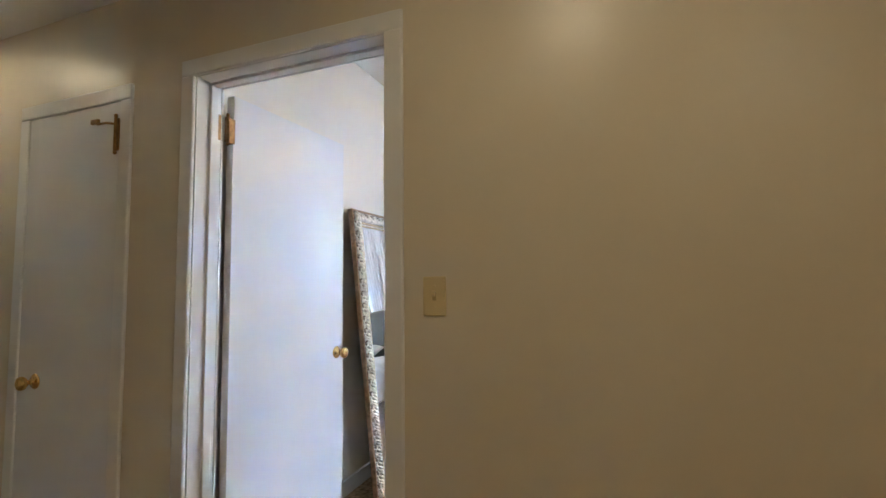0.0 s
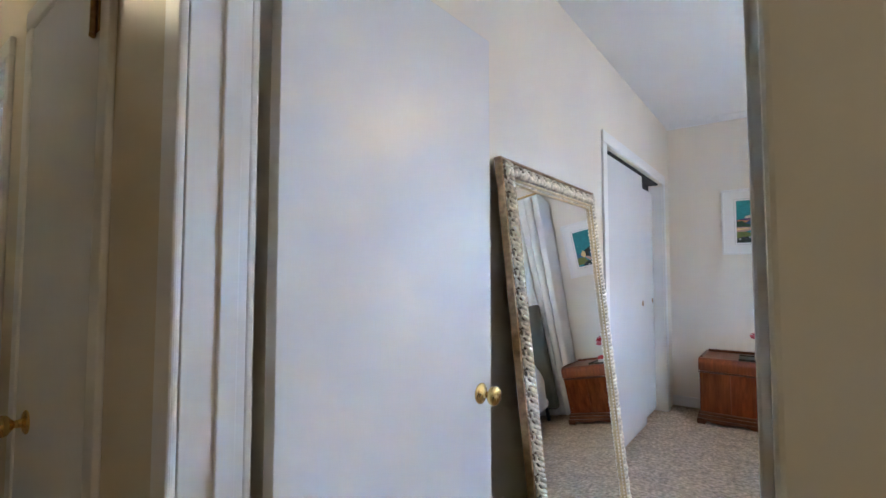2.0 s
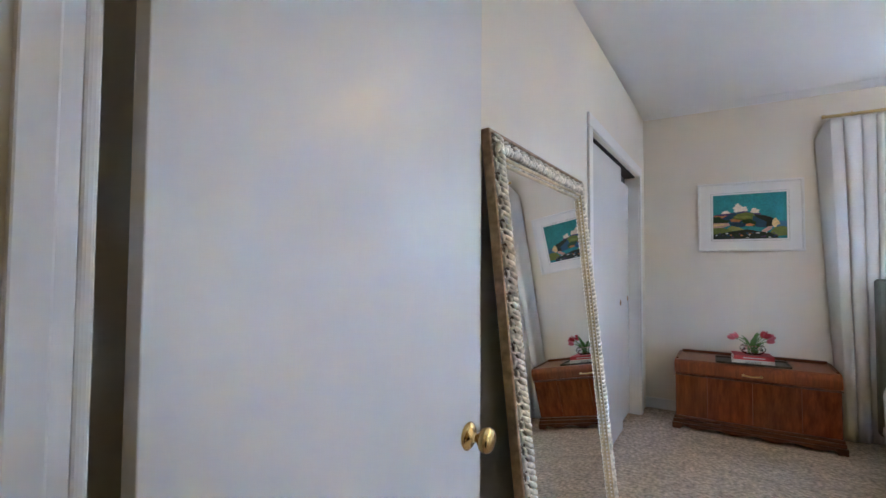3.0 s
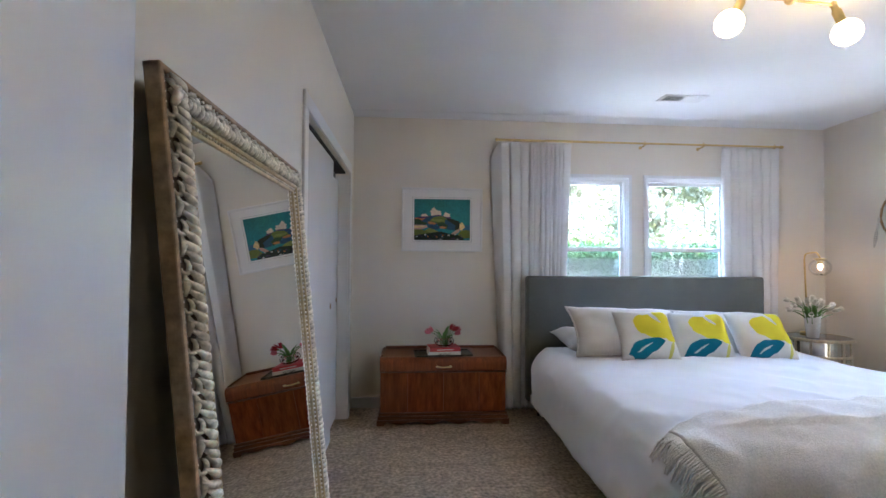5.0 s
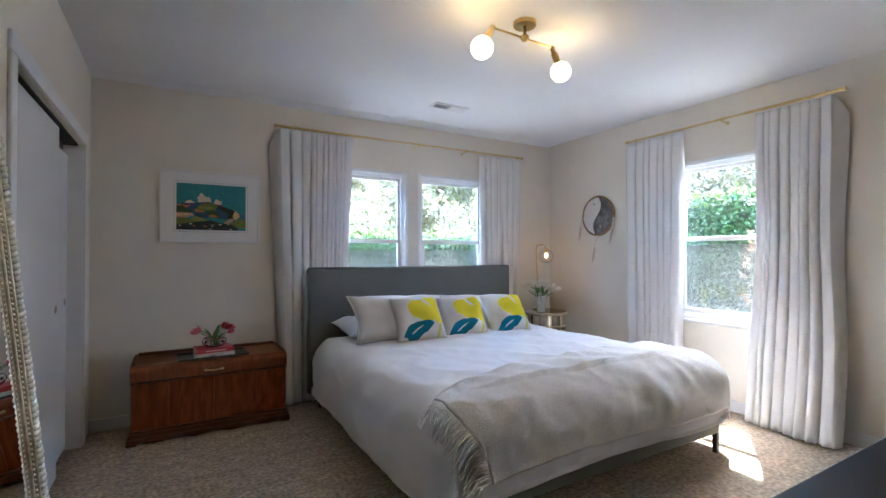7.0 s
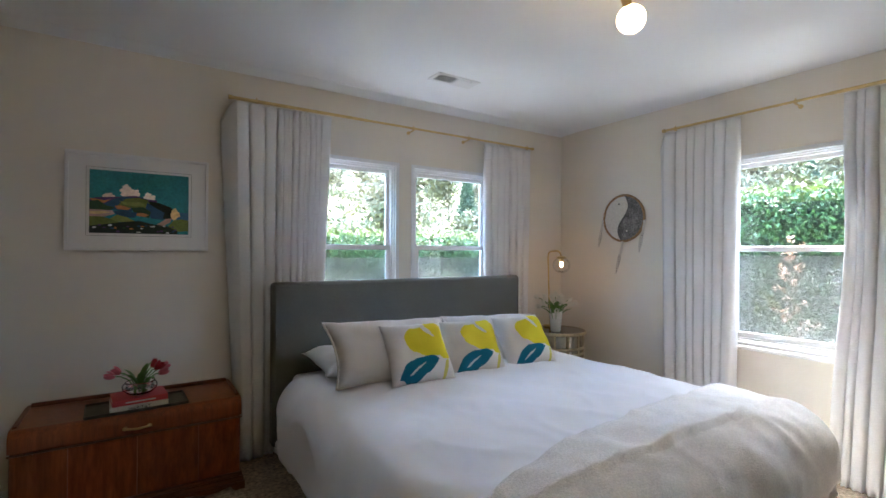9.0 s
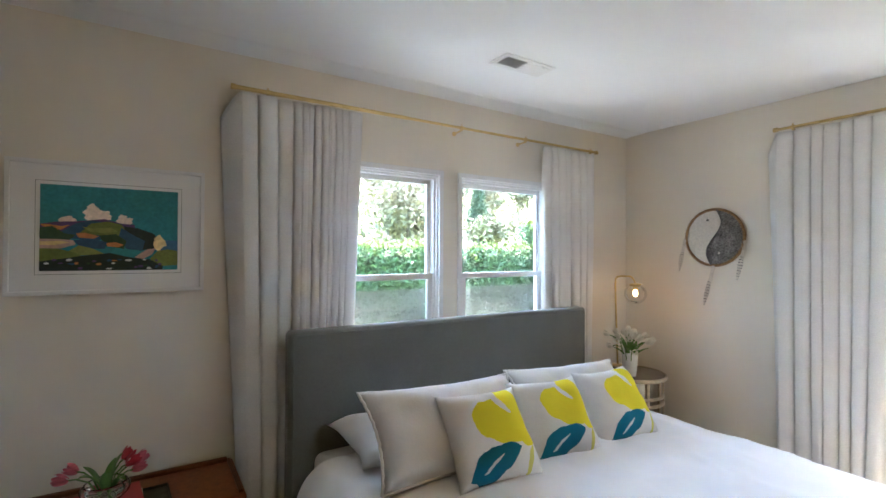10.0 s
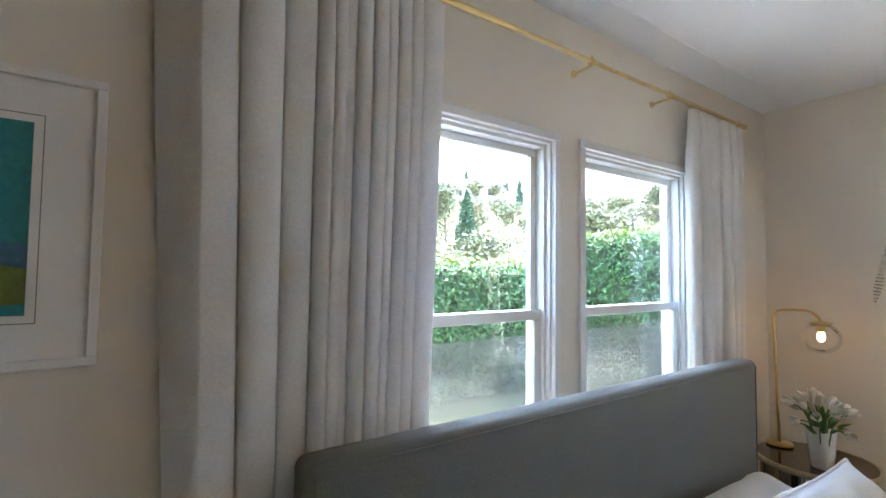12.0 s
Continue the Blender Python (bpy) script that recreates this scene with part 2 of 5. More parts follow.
slab("floor", HX0 - 0.1, XR + 0.16, HY0 - 0.1, YB + 0.16, -0.12, 0.0, M_CARPET, "beige speckled wall-to-wall carpet", "carpet")
slab("ceiling_bedroom", -0.97, XR, YS, YB, H, H + 0.1, M_CEIL, "white painted plaster bedroom ceiling", "ceiling")
bm = bmesh.new()
prof = [(4.468, H + 0.002), (4.471, H - 0.003), (4.480, H - 0.004), (4.56, H - 0.005), (4.61, H - 0.008), (YB, H - 0.014), (YB, H + 0.002)]
A = [bm.verts.new((XL + 0.001, y, z)) for y, z in prof]
B = [bm.verts.new((XR - 0.001, y, z)) for y, z in prof]
for i in range(len(prof)):
    j = (i + 1) % len(prof)
    bm.faces.new((A[i], B[i], B[j], A[j]))
bm.faces.new(A[::-1])
bm.faces.new(B)
bmesh.ops.recalc_face_normals(bm, faces=bm.faces)
tagged(part("ceiling_seam", bm, M_CEIL), "slightly sagging plaster strip along the ceiling edge", "ceiling", kind="structure")
slab("ceiling_hall", HX0, HX1, HY0, 0.0, HH, HH + 0.1, M_CEIL, "white painted hallway ceiling in warm light", "ceiling")
slab("ceiling_side_room", -2.75, -1.25, 0.08, 2.6, HH, HH + 0.1, M_CEIL, "white painted ceiling of the side room", "ceiling")
slab("roof", HX0 - 0.4, XR + 0.16 + 0.36, HY0 - 0.4, YB + 0.16 + 0.30, H + 0.13, H + 0.32, M_STUCCO, "overhanging flat roof with eaves", "roof")


def baseboard(x0, x1, y0, y1):
    bm = boxes((x0, x1, y0, y1, 0, 0.095), bevel=0.004)
    return tagged(part("baseboard", bm, M_TRIM), "white painted wooden baseboard along the wall", "baseboard", kind="structure")


baseboard(XL, 4.516, YB - 0.014, YB)
baseboard(XR - 0.014, XR, YS, YB)
baseboard(XL, XL + 0.014, YS + 0.02, 2.585)
baseboard(0.91, XR - 0.014, YS, YS + 0.014)
baseboard(0.86, HX1, -0.014, 0.0)
baseboard(HX0, -2.06, -0.014, 0.0)
baseboard(-1.25, -1.06, -0.014, 0.0)
baseboard(-0.35, -0.09, -0.014, 0.0)


def casing(name, axis, a0, a1, face, out, head, w, label):
    """Flat trim with an eased edge round three sides of an opening, on a wall's face; out: the way it stands proud."""
    t = 0.016
    lo, hi = sorted((face, face + out * t))
    bm = bmesh.new()
    for p, q, z0, z1 in ((a0 - w, a0, 0, head), (a1, a1 + w, 0, head), (a0 - w, a1 + w, head, head + w)):
        box(bm, *((p, q, lo, hi) if axis == "x" else (lo, hi, p, q)), z0, z1, bevel=0.006, seg=3)
    return tagged(part(name, bm, M_TRIM), label, "door trim", kind="structure")


casing("trim_bedroom_door", "x", 0.0, 0.79, 0.0, -1, 2.04, 0.062, "glossy white door casing in the hallway")
casing("trim_bedroom_door_inside", "x", 0.0, 0.79, YS, 1, 2.04, 0.062, "white door casing on the bedroom side")
casing("trim_hall_closet", "x", -0.985, -0.393, 0.0, -1, 2.005, 0.062, "glossy white casing round a narrow closet door")
casing("trim_side_room", "x", -1.96, -1.32, 0.0, -1, 2.005, 0.062, "glossy white casing round an open doorway")
casing("trim_closet", "y", 2.67, 4.34, XL, 1, 2.115, 0.08, "white casing round the sliding closet doors")


def jamb(name, a0, a1, y0, y1, head, stop, label):
    """Jamb boards lining a doorway, with a stop bead."""
    bm = bmesh.new()
    t = 0.02
    box(bm, a0 - t, a0, y0, y1, 0, head + t, bevel=0.002)
    box(bm, a1, a1 + t, y0, y1, 0, head + t, bevel=0.002)
    box(bm, a0, a1, y0, y1, head, head + t, bevel=0.002)
    for p, q, z0, z1 in ((a0, a0 + 0.011, 0, head - 0.011), (a1 - 0.011, a1, 0, head - 0.011), (a0, a1, head - 0.011, head)):
        box(bm, p, q, stop, stop + 0.035, z0, z1, bevel=0.003)
    return tagged(part(name, bm, M_TRIM), label, "door jamb", kind="structure")


jamb("jamb_bedroom_door", 0.0, 0.79, 0.001, YS - 0.001, 2.04, 0.058, "white painted jamb with a stop bead")
jamb("jamb_side_room", -1.96, -1.32, 0.001, 0.15, 2.005, 0.06, "white painted jamb with a small strike plate")
part("strike_plate", boxes((-1.9602, -1.956, 0.105, 0.135, 0.875, 0.935), bevel=0.001), M_OLDBRASS, bpy.data.objects["jamb_side_room"], "small dark strike plate")
# raised near-black patch painted for the dark inside of the hole
part("latch_hole", boxes((-1.957, -1.9555, 0.113, 0.127, 0.89, 0.92)), M_SHADEBLACK, bpy.data.objects["jamb_side_room"])


def knob(parent, x, y, z, out):
    """A round brass door knob with its rose, pointing along x (out = 'x') or y."""
    prof = [(0.0, 0.0), (0.031, 0.0), (0.032, 0.003), (0.026, 0.008), (0.012, 0.011), (0.010, 0.026), (0.016, 0.032), (0.026, 0.040), (0.029, 0.050), (0.026, 0.058), (0.017, 0.0625), (0.0, 0.063)]
    bm = lathe(prof, 28)
    turn = {"x": pose(0, 0, 0, 0, 90, 0), "-x": pose(0, 0, 0, 0, -90, 0), "-y": pose(0, 0, 0, 90, 0, 0)}[out]
    bm.transform(pose(x, y, z) @ turn)
    return part("door_knob", bm, M_BRASS, parent, "polished brass knob", smooth=True)


# bedroom door, standing open against the west wall
door = thing("door_1", "flat white painted bedroom door, standing wide open", "door", pose(-0.032, 0.144, 0, 0, 0, 87.8), kind="structure")
part("leaf", boxes((0.028, 0.777, -0.039, -0.002, 0.012, 2.03), bevel=0.002), M_DOOR, door)
knob(door, 0.720, -0.039, 0.905, "-y")
for z in (1.88, 0.20):
    bm = boxes((0.0255, 0.028, -0.038, -0.003, z - 0.05, z + 0.05), (-0.002, 0.033, -0.0415, -0.0392, z - 0.05, z + 0.05))
    tube([(-0.006, -0.045, z - 0.053), (-0.006, -0.045, z + 0.053)], 0.007, 10, bm)
    ball(bm, (-0.006, -0.045, z + 0.058), (0.008, 0.008, 0.008), 1)
    ball(bm, (-0.006, -0.045, z - 0.058), (0.008, 0.008, 0.008), 1)
    part("hinge", bm, M_OLDBRASS, door, "aged brass butt hinge")
    bm = boxes((0.0005, 0.003, 0.094, 0.1135, z - 0.05, z + 0.05))
    tube([(0.004, 0.137, z - 0.05), (0.004, 0.137, z + 0.05)], 0.006, 10, bm)
    part("hinge_leaf", bm, M_OLDBRASS, bpy.data.objects["jamb_bedroom_door"], "aged brass hinge leaf")

# hallway closet door, shut, with a brass hook latch
hdoor = thing("door_2", "narrow flat white closet door, shut, with a brass latch", "door", kind="structure")
part("leaf", boxes((-0.9835, -0.3945, -0.010, 0.025, 0.012, 2.003), bevel=0.003), M_DOOR, hdoor)
knob(hdoor, -0.86, -0.010, 0.87, "-y")
bm = boxes((-0.411, -0.387, -0.020, -0.016, 1.80, 1.93), bevel=0.001)
tube([(-0.399, -0.026, 1.795), (-0.399, -0.026, 1.935)], 0.006, 10, bm)
ball(bm, (-0.399, -0.026, 1.94), (0.008, 0.008, 0.008), 1)
ball(bm, (-0.399, -0.026, 1.79), (0.008, 0.008, 0.008), 1)
tube([(-0.399, -0.026, 1.905), (-0.437, -0.035, 1.912), (-0.472, -0.05, 1.905)], 0.005, 8, bm)
box(bm, -0.502, -0.457, -0.058, -0.046, 1.905, 1.925, bevel=0.004)
part("latch", bm, M_OLDBRASS, hdoor, "aged brass hook latch")
box_bm = boxes((-0.986, -0.392, 0.045, 0.075, 0.0, 2.02))
part("backing", box_bm, M_TRIM, hdoor)

# sliding closet doors
for name, y0, y1, x, lab in (("door_3", 2.69, 3.80, XL - 0.045, "flat white sliding closet door, in front"), ("door_4", 3.27, 4.33, XL - 0.088, "flat white sliding closet door, behind the other")):
    d = thing(name, lab, "closet door", kind="structure")
    part("panel", boxes((x - 0.035, x, y0, y1, 0.02, 2.098 if name == "door_3" else 2.03), bevel=0.002), M_DOOR, d)
    bm = lathe([(0.0, 0.0), (0.022, 0.0), (0.024, 0.002), (0.020, 0.0025), (0.018, 0.001), (0, 0.001)], 20)
    bm.transform(pose(x, y1 - 0.06, 1.02) @ pose(0, 0, 0, 0, 90, 0))
    part("finger_pull", bm, M_OLDBRASS, d, "round recessed pull")
# track, plus a near-black strip painted as the shade above the rear panel
tagged(part("closet_track", boxes((XL - 0.118, XL - 0.030, 2.679, 4.331, 2.100, 2.113), (XL - 0.118, XL - 0.114, 2.679, 4.331, 2.03, 2.1)), M_SHADEBLACK), "sliding door track with a near-black strip for the shade above the rear panel", "track", kind="structure")
tagged(part("closet_jamb", boxes((XL - 0.119, XL - 0.001, 4.332, 4.339, 0, 2.087), (XL - 0.119, XL - 0.001, 2.671, 2.678, 0, 2.087)), M_TRIM), "white painted closet jamb", "jamb", kind="structure")


def window(name, axis, opening, face, label, screen_drop=0.085):
    """A white single-hung window; local x along the wall, y outwards from the room."""
    a0, a1, z0, z1 = opening
    m = pose((a0 + a1) / 2, face, 0) if axis == "x" else pose(face, (a0 + a1) / 2, 0, 0, 0, -90)
    w = thing(name, label, "window", m, kind="structure")
    h = (a1 - a0) / 2
    bm = bmesh.new()
    # outer frame in steps
    for i, (f, y0, y1) in enumerate(((0.0, -0.014, 0.02), (0.012, 0.004, 0.12), (0.030, 0.022, 0.12))):
        k = 0.034 if i < 2 else 0.03
        for p, q, lo, hi in ((-h + f, -h + f + k, z0 + f + k, z1 - f - k), (h - f - k, h - f, z0 + f + k, z1 - f - k), (-h + f, h - f, z1 - f - k, z1 - f), (-h + f, h - f, z0 + f, z0 + f + k)):
            box(bm, p, q, y0 + i * 0.0007, y1 + i * 0.0007, lo, hi, bevel=0.003)
    part("frame", bm, M_VINYL, w)
    part("sill", boxes((-h - 0.01, h + 0.01, -0.035, 0.02, z0 - 0.022, z0 + 0.006), bevel=0.005), M_VINYL, w)
    mid = 1.475
    g = 0.060
    for nm, lo, hi, y, k in (("upper_sash", mid - 0.01, z1 - g, 0.080, 0.030), ("lower_sash", z0 + g, mid + 0.022, 0.048, 0.040)):
        bm = bmesh.new()
        for p, q, l2, h2 in ((-h + g, -h + g + k, lo + k, hi - k), (h - g - k, h - g, lo + k, hi - k), (-h + g, h - g, hi - k, hi), (-h + g, h - g, lo, lo + k)):
            box(bm, p, q, y - 0.014, y + 0.014, l2, h2, bevel=0.004)
        s = part(nm, bm, M_VINYL, w)
        pane = part("pane", boxes((-h + g + k - 0.004, h - g - k + 0.004, y - 0.003, y + 0.003, lo + k - 0.004, hi - k + 0.004)), M_GLASS, s)
        pane.visible_shadow = False
    screen = part("insect_screen", boxes((-h + g + 0.004, h - g - 0.020, 0.104, 0.1045, z0 + g, mid - screen_drop)), M_SCREEN, w, "fine grey insect screen")
    return w


M_SCREEN = bpy.data.materials.new("insect_mesh")
M_SCREEN.use_nodes = True
nt = M_SCREEN.node_tree
mix = nt.nodes.new("ShaderNodeMixShader")
tr = nt.nodes.new("ShaderNodeBsdfTransparent")
nt.nodes["Principled BSDF"].inputs["Base Color"].default_value = (0.24, 0.245, 0.235, 1)
nt.nodes["Principled BSDF"].inputs["Roughness"].default_value = 0.8
mix.inputs[0].default_value = 0.42
nt.links.new(tr.outputs[0], mix.inputs[1])
nt.links.new(nt.nodes["Principled BSDF"].outputs[0], mix.inputs[2])
nt.links.new(mix.outputs[0], nt.nodes["Material Output"].inputs[0])
window("window_1", "x", W1, YB, "white single-hung window behind the bed")
window("window_2", "x", W2, YB, "white single-hung window behind the bed")
window("window_3", "y", W3, XR, "white single-hung window facing a hedge", 0.045)

# ---- bed ----
BX0, BX1, BY0, BTOP, BR = 1.63, 3.52, 2.20, 0.63, 0.21
BYH = 4.36


BYC = 4.10


def drape(s, t, lift=0.0, limit=9.0):
    """Where a point of a cloth at (s, t) comes to lie on the bed and over its sides."""
    cx, cy = min(max(s, BX0), BX1), min(max(t, BY0), BYC)
    ex, ey = s - cx, t - cy
    d = math.hypot(ex, ey)
    r = BR + lift
    if ex < 0 and ey < 0:
        limit *= 1 + 0.30 * min(-ex, -ey) / d
    if d > limit:
        ex, ey, d = ex * limit / d, ey * limit / d, limit
        s, t = cx + ex, cy + ey
    swell = 0.035 * math.sin(math.pi * min(max((s - BX0) / (BX1 - BX0), 0), 1)) ** 0.7
    wob = 0.014 * noise.noise(Vector((s * 2.1, t * 2.1, 1.7))) + 0.007 * noise.noise(Vector((s * 5 + t * 3, t * 4 - s * 2, 4.1)))
    ridge = 1 - abs(noise.noise(Vector((s * 2.6 + t * 1.1, t * 1.9 - s * 0.8, 7.7)))) * 2
    wob += 0.010 * max(0.0, ridge) ** 3
    crease = 1 - abs(noise.noise(Vector((s * 4.3 - t * 1.5, t * 3.1 + s * 1.3, 3.4)))) * 2.4
    wob += 0.006 * max(0.0, crease) ** 2
    if d < 1e-6:
        return Vector((cx, cy, BTOP + lift + swell + wob))
    n = Vector((ex / d, ey / d, 0))
    turn = math.pi / 2 * r
    if d < turn:
        h, v = r * math.sin(d / r), r * (1 - math.cos(d / r))
    else:
        k = min((d - turn) / 0.2, 1)
        fold = 0.030 * noise.noise(Vector((s * 2.2, t * 2.2, 2.2))) + 0.012 * noise.noise(Vector((s * 6, t * 6, 5.2)))
        h, v = r + fold * k, r + (d - turn)
    return Vector((cx, cy, BTOP + lift + swell * 0.4 * max(0, 1 - d / 0.1) + wob * 0.6)) + n * (h + wob) - Vector((0, 0, v))


bed = thing("bed", "king-size bed with a grey upholstered headboard and frame", "bed", pose(2.566, 3.2, 0))
bed_in = Matrix.Translation((-2.566, -3.2, 0))


def bed_part(name, bm, mat, label="", smooth=False):
    bm.transform(bed_in)
    return part(name, bm, mat, bed, label, smooth)


bm = bmesh.new()
box(bm, 1.441, 3.691, 4.385, 4.485, 0.10, 1.225, bevel=0.028, seg=4)
bed_part("headboard", bm, M_GREYFAB, "smooth grey fabric headboard", True)
bm = tube([(1.47, 4.386, 1.203), (3.66, 4.386, 1.203)], 0.004, 8)
tube([(1.463, 4.386, 0.15), (1.463, 4.386, 1.197)], 0.004, 8, bm)
tube([(3.669, 4.386, 0.15), (3.669, 4.386, 1.197)], 0.004, 8, bm)
bed_part("piping", bm, M_GREYFAB)
bed_part("side_rail", boxes((1.535, 1.58, 2.08, 4.385, 0.13, 0.34), bevel=0.012), M_GREYFAB)
bed_part("side_rail", boxes((3.57, 3.615, 2.08, 4.385, 0.13, 0.34), bevel=0.012), M_GREYFAB)
bed_part("foot_rail", boxes((1.555, 3.60, 2.03, 2.08, 0.13, 0.34), bevel=0.012), M_GREYFAB)
for x, y in ((1.64, 2.22), (3.575, 2.045), (1.535, 4.34), (3.575, 4.34)):
    bed_part("leg", boxes((x - 0.016, x + 0.016, y - 0.016, y + 0.016, 0.0, 0.135), bevel=0.003), M_DARKLEG, "dark square metal leg")
mattress = tagged(part("mattress", boxes((1.56, 3.57, 2.08, 4.375, 0.30, 0.60), bevel=0.05, seg=4), M_DUVET), "thick white mattress on the bed frame", "mattress")

HANG = 0.60


def duvet_at(u, v):
    """The duvet ends higher along the foot than at the sides, and its near corner droops."""
    foot = 0.50 + 0.16 * (1 - u) ** 6 + 0.015 * math.sin(9 * u + 1)
    k = min(max((v - 0.16) / 0.16, 0.0), 1.0)
    side = HANG - 0.09 * max(0.0, v - 0.72) / 0.28
    low = foot + (side - foot) * k * k * (3 - 2 * k)
    return drape(BX0 - HANG + u * (BX1 - BX0 + 2 * HANG), BY0 - 0.66 + v * (BYC - BY0 + 0.66 + 0.36), 0.0, low)


duvet = part("duvet", grid_sheet(150, 150, duvet_at), M_DUVET, smooth=True)
tagged(solid(duvet, 0.02, -1), "white cotton duvet hanging over the sides of the bed", "duvet")

# woollen throw across the foot, with knotted fringe at both ends
TX0, TX1, TY0, TY1 = 1.50, 3.72, 1.755, 2.50


def throw_at(u, v):
    s = TX0 + u * (TX1 - TX0) + 0.20 * (1 - u) * max(0.0, 0.75 - v) + 0.015 * math.sin(9 * v)
    t = TY0 + v * (TY1 - TY0) + 0.03 * math.sin(5 * u + 1) - 0.26 * (1 - u) ** 2 * v + 0.07 * u * v - 0.07 * (1 - u) ** 3 * (1 - v)
    return drape(s, t, 0.024 + 0.012 * noise.noise(Vector((s * 4 + t * 5, t * 3, 9))) + 0.006 * noise.noise(Vector((s * 11, t * 11, 3))))


throw = thing("throw_blanket", "oatmeal woollen throw with fringed ends across the bed", "blanket", pose(2.6, 2.3, 0.65))
throw_in = pose(2.6, 2.3, 0.65).inverted()
bm = grid_sheet(110, 50, throw_at)
bm.transform(throw_in)
solid(part("cloth", bm, M_THROW, throw, smooth=True), 0.012)
rnd = random.Random(5)
for end in (0, 1):
    bm = bmesh.new()
    for i in range(64):
        v = (i + 0.5) / 64
        p, q = throw_at(end, v), throw_at(abs(end - 0.02), v)
        out = (p - q)
        if out.length < 1e-4:
            continue
        out.normalize()
        L = 0.135 + rnd.uniform(-0.02, 0.02)
        side = Vector((rnd.uniform(-0.2, 0.2), rnd.uniform(-0.5, 0.5), rnd.uniform(-0.05, 0.05)))
        droop = Vector((0, 0, -0.35 if end == 0 else -0.5))
        a, b, c = p, p + (out + side * 0.4).normalized() * L * 0.5, p + (out + side * 0.5 + droop).normalized() * L
        tube([a, b, c], 0.005, 5, bm, taper=[0.0065, 0.005, 0.0035])
        ball(bm, b * 0.6 + a * 0.4, (0.0075, 0.0075, 0.0075), 1)
    bm.transform(throw_in)
    part("fringe", bm, M_THROW, throw, "knotted wool fringe")


# ---- pillows ----
def pillow_mesh(w, h, t, seed, pinch=0.10, n=30, crumple=0.014):
    """A stuffed cushion lying in its own x-y plane, centred, with slightly pointed corners."""
    bm = bmesh.new()
    sides = []
    for sgn in (1, -1):
        rows = []
        for i in range(n + 1):
            row = []
            for j in range(n + 1):
                u, v = 2 * i / n - 1, 2 * j / n - 1
                px = w / 2 * u * (1 - pinch * (1 - v * v) * abs(u) ** 3)
                py = h / 2 * v * (1 - pinch * (1 - u * u) * abs(v) ** 3)
                prof = max(0.0, (1 - u ** 4) * (1 - v ** 4)) ** 0.62
                z = sgn * t / 2 * prof
                z += crumple * prof ** 0.5 * noise.noise(Vector((px * 7 + seed, py * 7, sgn * 3.0)))
                z += crumple * 0.6 * (1 - prof) * noise.noise(Vector((px * 16, py * 16, seed)))
                edge = i in (0, n) or j in (0, n)
                row.append(sides[0][i][j] if sgn < 0 and edge else bm.verts.new((px, py, 0.3 * z if edge else z)))
            rows.append(row)
        sides.append(rows)
        for i in range(n):
            for j in range(n):
                q = (rows[i][j], rows[i + 1][j], rows[i + 1][j + 1], rows[i][j + 1])
                bm.faces.new(q if sgn > 0 else q[::-1])
    return bm


def ellipse_mask(nt, src, cx, cy, rx, ry, deg):
    """1 inside an ellipse in the cushion's own plane."""
    mp = nt.nodes.new("ShaderNodeMapping")
    mp.vector_type = "TEXTURE"
    mp.inputs["Location"].default_value = (cx, cy, 0)
    mp.inputs["Rotation"].default_value = (0, 0, radians(deg))
    mp.inputs["Scale"].default_value = (rx, ry, 1000)
    nt.links.new(src, mp.inputs[0])
    ln = nt.nodes.new("ShaderNodeVectorMath")
    ln.operation = "LENGTH"
    nt.links.new(mp.outputs[0], ln.inputs[0])
    lt = nt.nodes.new("ShaderNodeMath")
    lt.operation = "LESS_THAN"
    lt.inputs[1].default_value = 1.0
    nt.links.new(ln.outputs["Value"], lt.inputs[0])
    return lt.outputs[0]


def both(nt, op, a, b):
    n = nt.nodes.new("ShaderNodeMath")
    n.operation = op
    nt.links.new(a, n.inputs[0])
    nt.links.new(b, n.inputs[1])
    return n.outputs[0]


